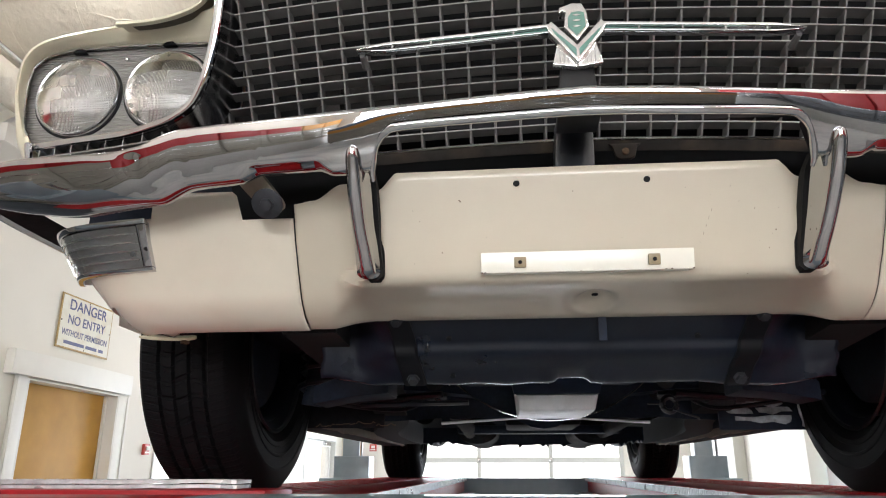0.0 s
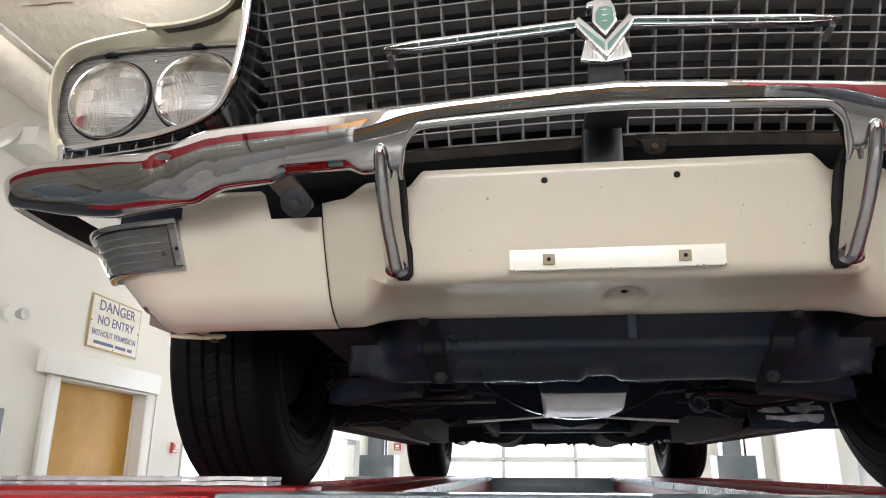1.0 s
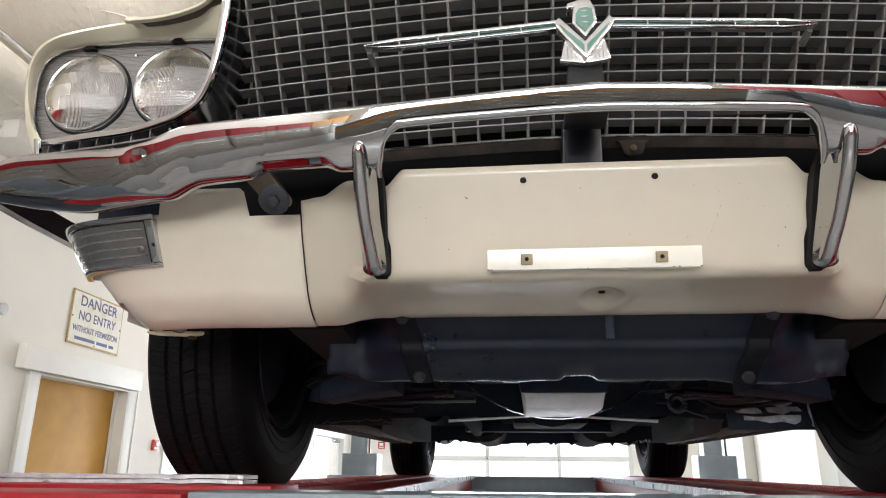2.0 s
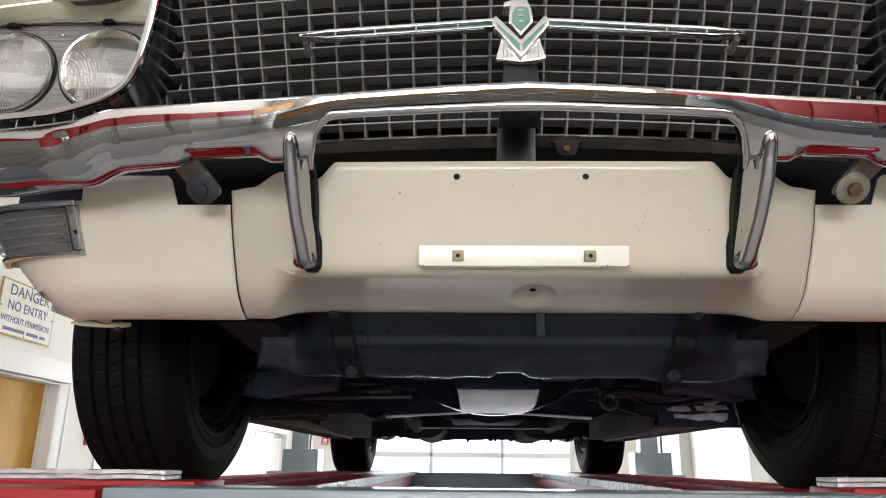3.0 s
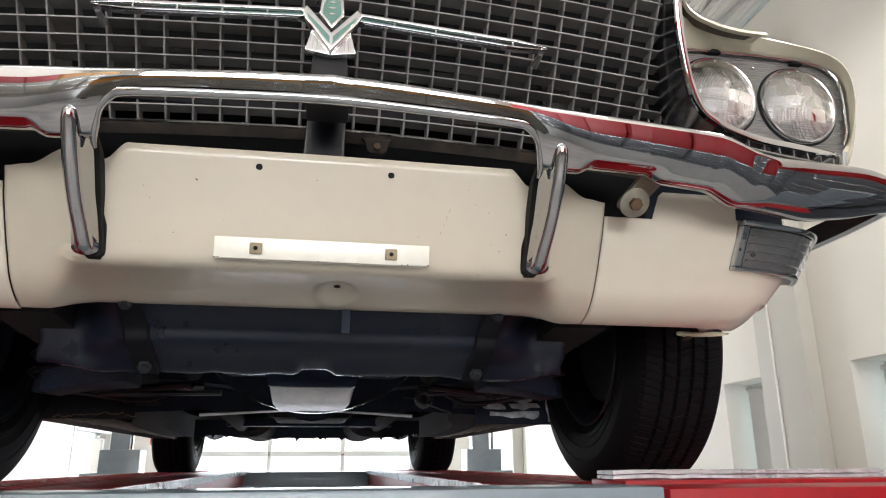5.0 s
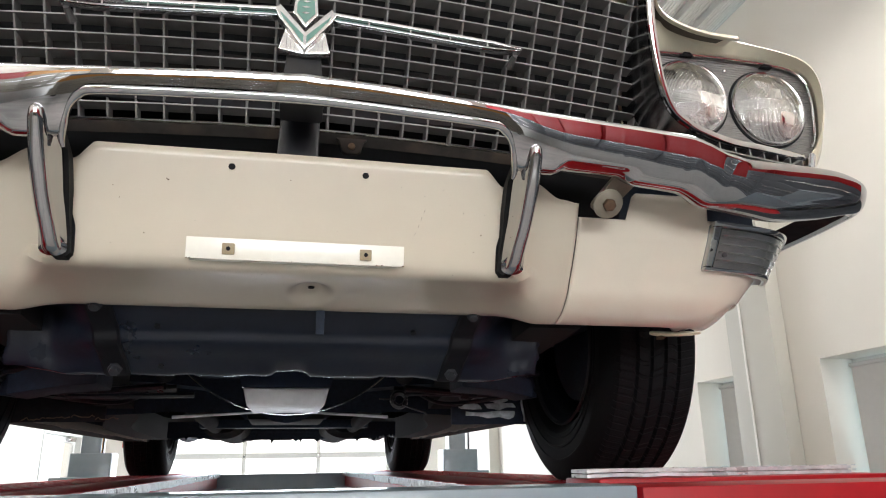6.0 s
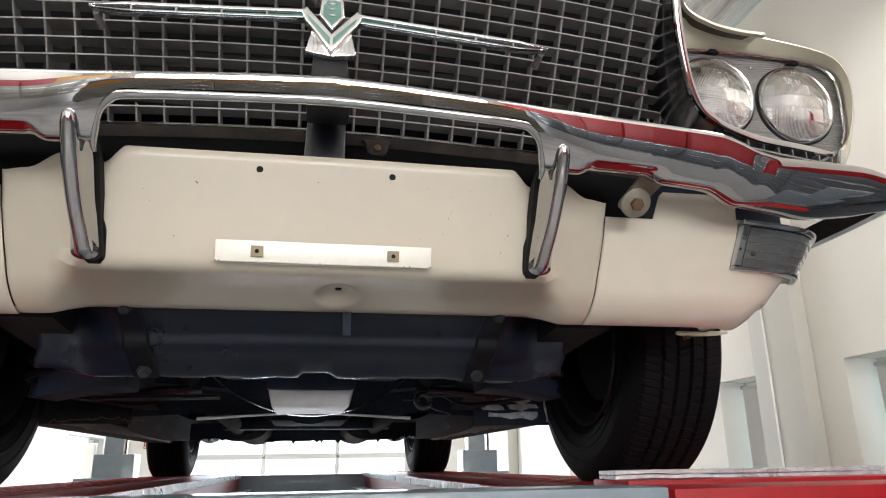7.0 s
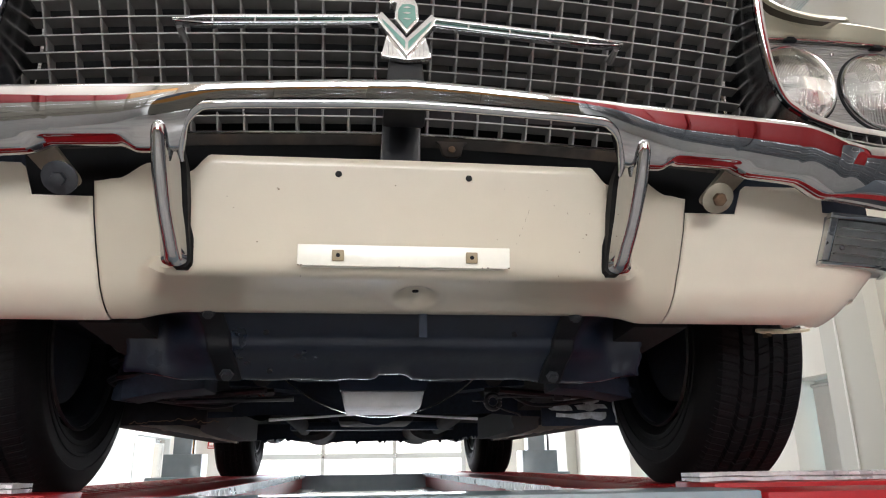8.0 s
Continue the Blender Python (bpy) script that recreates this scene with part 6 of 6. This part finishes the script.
def splash_shield():
    rows = [shield_line(x) for x in np.linspace(-0.455, 0.455, 130)]
    sh = part("splash_shield", loft(rows), SHIELD, car, "dented black splash shield under the radiator", sharp=50)
    thick(sh, 0.0018, 0)
    edge = [p[37] + Vector((0, -0.0012, -0.0012)) for p in rows[6:-6]]
    part("bare_edge", tube(edge, [0.0006 + 0.0013 * max(0, noise.noise(Vector((q.x * 14, 5, 0)))) for q in edge], 6), DULL_CHROME, sh, "worn bare metal edge")
    for s in (-1, 1):
        strap = []
        for i in range(4, 37):
            xa = s * (0.292 - 0.024 * i / 37)
            p, q = shield_line(xa)[i], shield_line(xa)[i + 1]
            n = Vector((0, -(p.z - q.z), -(q.y - p.y))).normalized()
            c = p + n * 0.0035
            strap.append([c + Vector((-0.020, 0, 0)), c + Vector((-0.016, 0, 0)) + n * 0.003, c + Vector((0.016, 0, 0)) + n * 0.003, c + Vector((0.020, 0, 0)), c - n * 0.002 + Vector((0.020, 0, 0)), c - n * 0.002 + Vector((-0.020, 0, 0))])
        st = part("shield_strap", loft(strap, closed=True, caps=True), STRAP, sh, "black steel strap")
        for i in (7, 33):
            xa = s * (0.292 - 0.024 * i / 37)
            p, q = shield_line(xa)[i], shield_line(xa)[i + 1]
            n = Vector((0, -(p.z - q.z), -(q.y - p.y))).normalized()
            b = lathe([(0, 0.0115), (0.003, 0.0115), (0.0035, 0.008), (0.010, 0.008), (0.011, 0.0)], "Z", 6)
            b.transform(Matrix.Translation(p + n * 0.0065) @ n.to_track_quat("Z", "Y").to_matrix().to_4x4())
            part("strap_bolt", b, BOLT_DARK, st)
    for x, z in ((-0.205, 1.656), (0.195, 1.655), (-0.203, 1.602)):
        y = next(p.y for p in shield_line(x) if p.z < z) - 0.003
        h = lathe([(0, 0.0), (0.0, 0.0045), (0.004, 0.0045), (0.004, 0.0)], "Z", 14)
        h.transform(pose(x, y, z, 145, 0, 0))
        part("shield_hole", h, DEEP_BLACK, sh)
    part("centre_tab", box(0.034, 0.047, 1.396, 1.400, 1.640, 1.685, 0.001), BLACK, sh)
    part("gusset", loft([[(-0.055, 1.492, 1.613), (-0.055, 1.489, 1.611)], [(0.02, 1.490, 1.614), (0.02, 1.487, 1.612)], [(0.03, 1.455, 1.644), (0.03, 1.452, 1.642)]]), BLACK, sh)
    return sh


splash_shield()


def underbody():
    u = part("floor_pan", box(-0.86, 0.86, 1.75, 5.6, 1.76, 1.80, 0.01), BLACK, car, "dark undercoated floor pan")
    for s in (-1, 1):
        # dark sheet added for the shade in the gap above the lamp
        part("front_closing_panel", box(min(s * 0.44, s * 0.842), max(s * 0.44, s * 0.842), 1.405, 1.41, 1.800, 1.955), BLACK, u)
        # inner wings and chassis rails
        part("inner_wing", box(min(s * 0.50, s * 0.52), max(s * 0.50, s * 0.52), 1.46, 2.6, 1.74, 2.05, 0.004), BLACK, u)
        part("arch_liner", box(min(s * 0.52, s * 0.80), max(s * 0.52, s * 0.80), 1.60, 1.615, 1.76, 2.1, 0.004), BLACK, u)
        rail = [(s * 0.43, 1.40, 1.70), (s * 0.43, 1.9, 1.665), (s * 0.46, 2.5, 1.63), (s * 0.58, 3.1, 1.615), (s * 0.60, 4.2, 1.62), (s * 0.55, 4.6, 1.72)]
        line = smooth_line(rail, 30)
        # rails kept near black: the underside's shade is in their colour
        part("chassis_rail", loft([[(p.x - 0.045, p.y, p.z - 0.04), (p.x + 0.045, p.y, p.z - 0.04), (p.x + 0.045, p.y, p.z + 0.06), (p.x - 0.045, p.y, p.z + 0.06)] for p in line], closed=True, caps=True), DEEP_BLACK, u)
        rock = [[(s * x, y, z) for x, z in ((0.70, 1.64), (0.70, 1.575 + 0.004 * noise.noise(Vector((y * 6, s, 0)))), (0.83, 1.578), (0.90, 1.60), (0.915, 1.70), (0.80, 1.76))] for y in np.linspace(2.50, 4.42, 40)]
        part("rocker_panel", loft(rock, closed=True, caps=True), RUSTY, u, "rust-edged dark rocker panel")
        arm = [[(s * x, y0, z0), (s * x, y1, z0), (s * x, y1, z1), (s * x, y0, z1)] for x, y0, y1, z0, z1 in ((0.36, 1.77, 1.90, 1.600, 1.66), (0.45, 1.79, 1.90, 1.594, 1.645), (0.54, 1.84, 1.96, 1.585, 1.625))]
        part("control_arm", bevelled(loft(arm, closed=True, caps=True), 0.006), BLACK, u)
        part("tie_rod", tube([(s * 0.27, 2.16, 1.63), (s * 0.60, 2.10, 1.615)], 0.011, 10), DARK_STEEL, u)
        part("coil_spring", tube([(s * 0.56 + 0.06 * math.cos(k * 0.7), 2.02 + 0.06 * math.sin(k * 0.7), 1.62 + k * 0.0045) for k in range(70)], 0.008, 6), BLACK_SHINE, u)
        part("shock_absorber", tube([(s * 0.60, 2.05, 1.60), (s * 0.56, 2.05, 1.90)], 0.026, 12), BLACK, u)
        pipe = [(s * 0.30, 2.05, 1.70), (s * 0.31, 2.4, 1.655), (s * 0.26, 2.8, 1.60), (s * 0.27, 3.3, 1.595)]
        part("exhaust_pipe", tube(smooth_line(pipe, 24), 0.026, 12), RUSTY, u, "dull steel exhaust pipe")
        muff = lathe([(0, 0.0), (0.0, 0.05), (0.03, 0.085), (0.75, 0.085), (0.78, 0.05), (0.78, 0.0)], "Y", 24, (0, 0, 0))
        for v in muff.verts:
            v.co.z *= 0.62
        muff.transform(Matrix.Translation((s * 0.24, 3.3, 1.602)))
        part("muffler", muff, RUSTY, u, "dull oval muffler")
        part("leaf_spring", tube(smooth_line([(s * 0.55, 4.2, 1.64), (s * 0.56, 4.86, 1.60), (s * 0.56, 5.5, 1.66)], 14), 0.03, 8, flat=0.6), BLACK, u)
    for s in (-1, 1):
        line = [(s * 0.30, 1.95, 1.600), (s * 0.36, 2.0, 1.585), (s * 0.45, 2.05, 1.592), (s * 0.55, 2.02, 1.605)]
        part("brake_hose", tube(smooth_line(line, 24), 0.005, 8), BLACK_SHINE, u, "black rubber brake hose")
        part("link_rod", tube([(s * 0.26, 1.92, 1.612), (s * 0.40, 1.96, 1.604)], 0.008, 8), BLACK_SHINE, u)
        part("link_nut", lathe([(-0.010, 0.0), (-0.010, 0.014), (0.010, 0.014), (0.010, 0.0)], "X", 6, (s * 0.41, 1.962, 1.603)), DARK_STEEL, u)
        ring = [(0.252 + 0.016 * math.cos(a), 1.95, 1.588 + 0.016 * math.sin(a)) for a in np.linspace(0, 2 * math.pi, 20)]
        if s > 0:
            part("tie_rod_end", tube(ring, 0.0065, 8), BLACK_SHINE, u, "round tie rod end")
            part("tie_rod_arm", tube(smooth_line([(0.262, 1.945, 1.597), (0.285, 1.945, 1.6005), (0.36, 1.95, 1.6005), (0.44, 1.96, 1.598)], 16), 0.0045, 8), BOLT_DARK, u, "bare steel tie rod")
            part("grease_line", tube(smooth_line([(0.258, 1.94, 1.576), (0.285, 1.94, 1.566), (0.310, 1.95, 1.560), (0.318, 1.96, 1.555)], 14), 0.0022, 6), BOLT_DARK, u)
            part("clip_bracket", tube(smooth_line([(0.205, 1.95, 1.590), (0.225, 1.95, 1.589), (0.245, 1.95, 1.590)], 6), 0.002, 6), BOLT_DARK, u)
        else:
            for d in (0.0, 0.008):
                part("bent_clip", tube(smooth_line([(-0.290 + d, 1.95, 1.606), (-0.280 + d, 1.95, 1.606), (-0.270 + d, 1.95, 1.598), (-0.262 + d, 1.95, 1.600)], 8), 0.0016, 6), DULL_CHROME, u, "bright bent wire clip")
            part("drag_link", tube([(-0.45, 1.93, 1.590), (-0.20, 1.93, 1.594)], 0.006, 8), BLACK_SHINE, u)
            for k in range(4):
                x0, n = -0.655 + 0.058 * k, 9
                crust = [(x0 + 0.055 * j / n, 2.305, 1.563 + 0.004 * k % 0.01 + 0.014 * abs(noise.noise(Vector((k * 3.1, j * 0.7, 0))))) for j in range(n + 1)]
                part("rust_crust", tube(crust, 0.0014, 5), RUST_BOLT, u, "flaking rusty seam")
            part("rust_bracket", box(-0.705, -0.690, 2.29, 2.31, 1.565, 1.612, 0.003), RUST_BOLT, u)
        rag = []
        for y in np.linspace(2.46, 4.3, 60):
            z = 1.572 + 0.006 * noise.noise(Vector((y * 9, s, 3)))
            rag.append([(s * 0.69, y, z), (s * 0.698, y, z), (s * 0.698, y, 1.60), (s * 0.69, y, 1.60)])
        part("rusted_flange", loft(rag, closed=True, caps=True), RUST_BOLT, u, "rust-eaten sill flange")
    # silver sealer brushed over one bulkhead
    rng = random.Random(9)
    for pts in ([(0.482, 1.640), (0.55, 1.634), (0.625, 1.636), (0.628, 1.618), (0.60, 1.610), (0.56, 1.614), (0.49, 1.616)], [(0.50, 1.588), (0.56, 1.582), (0.645, 1.590), (0.652, 1.578), (0.63, 1.566), (0.57, 1.570), (0.505, 1.577)], [(0.672, 1.630), (0.69, 1.626), (0.694, 1.56), (0.676, 1.556), (0.668, 1.59)], [(0.560, 1.608), (0.64, 1.612), (0.652, 1.598), (0.60, 1.592), (0.566, 1.597)], [(0.480, 1.610), (0.54, 1.606), (0.548, 1.594), (0.50, 1.590), (0.478, 1.598)]):
        ring = [(x + rng.uniform(-0.004, 0.004), z + rng.uniform(-0.003, 0.003)) for a, b in zip(pts, pts[1:] + pts[:1]) for x, z in ((a[0], a[1]), ((a[0] + b[0]) / 2, (a[1] + b[1]) / 2))]
        part("sealer_patch", slab(ring, 2.306, 2.312, 0.001), SEALER, u, "silver seam sealer brushed on")
    part("bulkhead_edge", box(0.46, 0.70, 2.313, 2.325, 1.55, 1.70, 0.004), BLACK, u)
    part("bulkhead_edge", box(-0.70, -0.46, 2.313, 2.325, 1.56, 1.70, 0.004), RUSTY, u)
    ragged = []
    for x in np.linspace(-0.52, 0.52, 150):
        low = 1.560 + 0.016 * step(0.3, 0.52, abs(x)) + 0.012 * noise.noise(Vector((x * 9, 7, 0))) - 0.040 * max(0, noise.noise(Vector((x * 30, 2, 0))) - 0.12) - 0.014 * (noise.noise(Vector((x * 75, 4, 0))) > 0.26)
        ragged.append([(x, 3.78, low), (x, 3.82, low), (x, 3.82, 1.64), (x, 3.78, 1.64)])
    part("heat_shield_edge", loft(ragged, closed=True, caps=True), BLACK, u, "ragged dark edge of the exhaust shield")
    # added panel: hides the lit floor pan and gives a dark background
    panel = []
    for x in np.linspace(-0.66, 0.66, 90):
        low = 1.588 - 0.014 * step(0.25, 0.62, abs(x)) + 0.004 * noise.noise(Vector((x * 14, 8, 0)))
        panel.append([(x, 2.36, low), (x, 2.40, low + 0.004), (x, 2.40, 1.758), (x, 2.36, 1.758)])
    part("chassis_crossmember", loft(panel, closed=True, caps=True), BLACK, u, "added dark panel that closes the view behind the engine")
    part("crossmember", loft([[(x, 2.23, 1.635 + 0.02 * step(0.1, 0.4, abs(x))), (x, 2.33, 1.635 + 0.02 * step(0.1, 0.4, abs(x))), (x, 2.33, 1.72), (x, 2.23, 1.72)] for x in np.linspace(-0.46, 0.46, 20)], closed=True, caps=True), BLACK, u)
    # engine, oil pan, bell housing, gearbox
    part("engine_block", box(-0.24, 0.24, 1.72, 2.45, 1.66, 2.05, 0.03), BLACK, u)
    pan = [[(-0.106, y, 1.64), (-0.0965, y, 1.6040), (0.0865, y, 1.6040), (0.098, y, 1.64)] for y in (1.850, 1.87)]
    part("oil_pan_front", loft(pan, closed=True, caps=True), NAVY, u, "dark blue upper half of the oil pan")
    pan = [[(-0.0945, y, zt), (-0.087, y, zb), (0.077, y, zb), (0.0845, y, zt)] for y, zb, zt in ((1.8525, 1.5890, 1.6030), (1.862, 1.5705, 1.6035), (1.90, 1.5680, 1.61), (2.19, 1.574, 1.64))]
    part("oil_pan", bevelled(loft(pan, closed=True, caps=True), 0.004, 3), SILVER, u, "bright silver painted oil pan")
    part("bell_housing", lathe([(0, 0.0), (0.0, 0.362), (0.008, 0.364), (0.008, 0.0)], "Y", 90, (0.0, 2.2, 1.936)), BLACK, u)
    part("flange_lip", lathe([(0, 0.3635), (-0.004, 0.3645), (-0.004, 0.3665), (0.006, 0.3665), (0.006, 0.3635)], "Y", 110, (0.0, 2.2, 1.936)), DULL_CHROME, u)
    part("gearbox", tube([(0, 2.6, 1.70), (0, 3.2, 1.69)], [0.13, 0.09], 20), BLACK, u)
    # this pan's black also holds the shade under the car
    part("gearbox_pan", box(-0.12, 0.12, 2.62, 2.95, 1.582, 1.62, 0.012), DEEP_BLACK, u)
    part("gearbox_mount", box(-0.30, 0.30, 3.0, 3.06, 1.575, 1.605, 0.006), BLACK, u)
    for s in (-1, 1):
        part("brace_bar", tube([(s * 0.06 - 0.01, 2.34, 1.586), (s * 0.29 - 0.01, 2.34, 1.573)], [0.0045, 0.0075], 10, flat=0.6), SILVER, u, "thin bare steel brace")
    part("drive_shaft", tube([(0, 3.2, 1.66), (0, 4.7, 1.69)], 0.042, 16), BLACK, u)
    part("rear_axle", tube([(-0.66, AXLE_R, 1.74), (0.66, AXLE_R, 1.74)], 0.045, 14), BLACK, u)
    part("differential", lathe([(-0.13, 0.0), (-0.12, 0.07), (-0.04, 0.14), (0.04, 0.14), (0.12, 0.07), (0.13, 0.0)], "X", 24, (0, AXLE_R, 1.73)), BLACK, u)
    part("fuel_tank", box(-0.45, 0.45, 5.15, 5.6, 1.62, 1.78, 0.03), BLACK, u)
    return u


underbody()


def cabin():
    """Upper body, beyond the view, that closes the car and shades its underside."""
    rows = []
    for y, w, z in ((1.70, 0.93, 2.20), (2.3, 0.95, 2.24), (2.9, 0.955, 2.26), (3.3, 0.955, 2.26), (4.6, 0.955, 2.25), (5.9, 0.93, 2.22)):
        rows.append([(-w, y, 1.74), (-w - 0.012, y, 1.95), (-w + 0.02, y, z), (0, y, z + 0.05), (w - 0.02, y, z), (w + 0.012, y, 1.95), (w, y, 1.74)])
    b = part("body_shell", loft(rows), CREAM, car, "off-white body sides and deck")
    thick(b, 0.003, 0)
    roof = [[(-0.62 + dx, y, 2.28), (-0.52, y, z), (0, y, z + 0.04), (0.52, y, z), (0.62 - dx, y, 2.28)] for y, z, dx in ((3.0, 2.32, 0), (3.4, 2.66, 0), (4.2, 2.70, 0), (4.9, 2.34, 0))]
    r = part("roof", loft(roof), CREAM, car)
    thick(r, 0.003, 0)
    part("rear_panel", box(-0.90, 0.90, 5.86, 5.93, 1.70, 2.2, 0.02), CREAM, car)
    part("firewall", box(-0.9, 0.9, 2.52, 2.54, 1.78, 2.2), BLACK, car)
    return b


cabin()
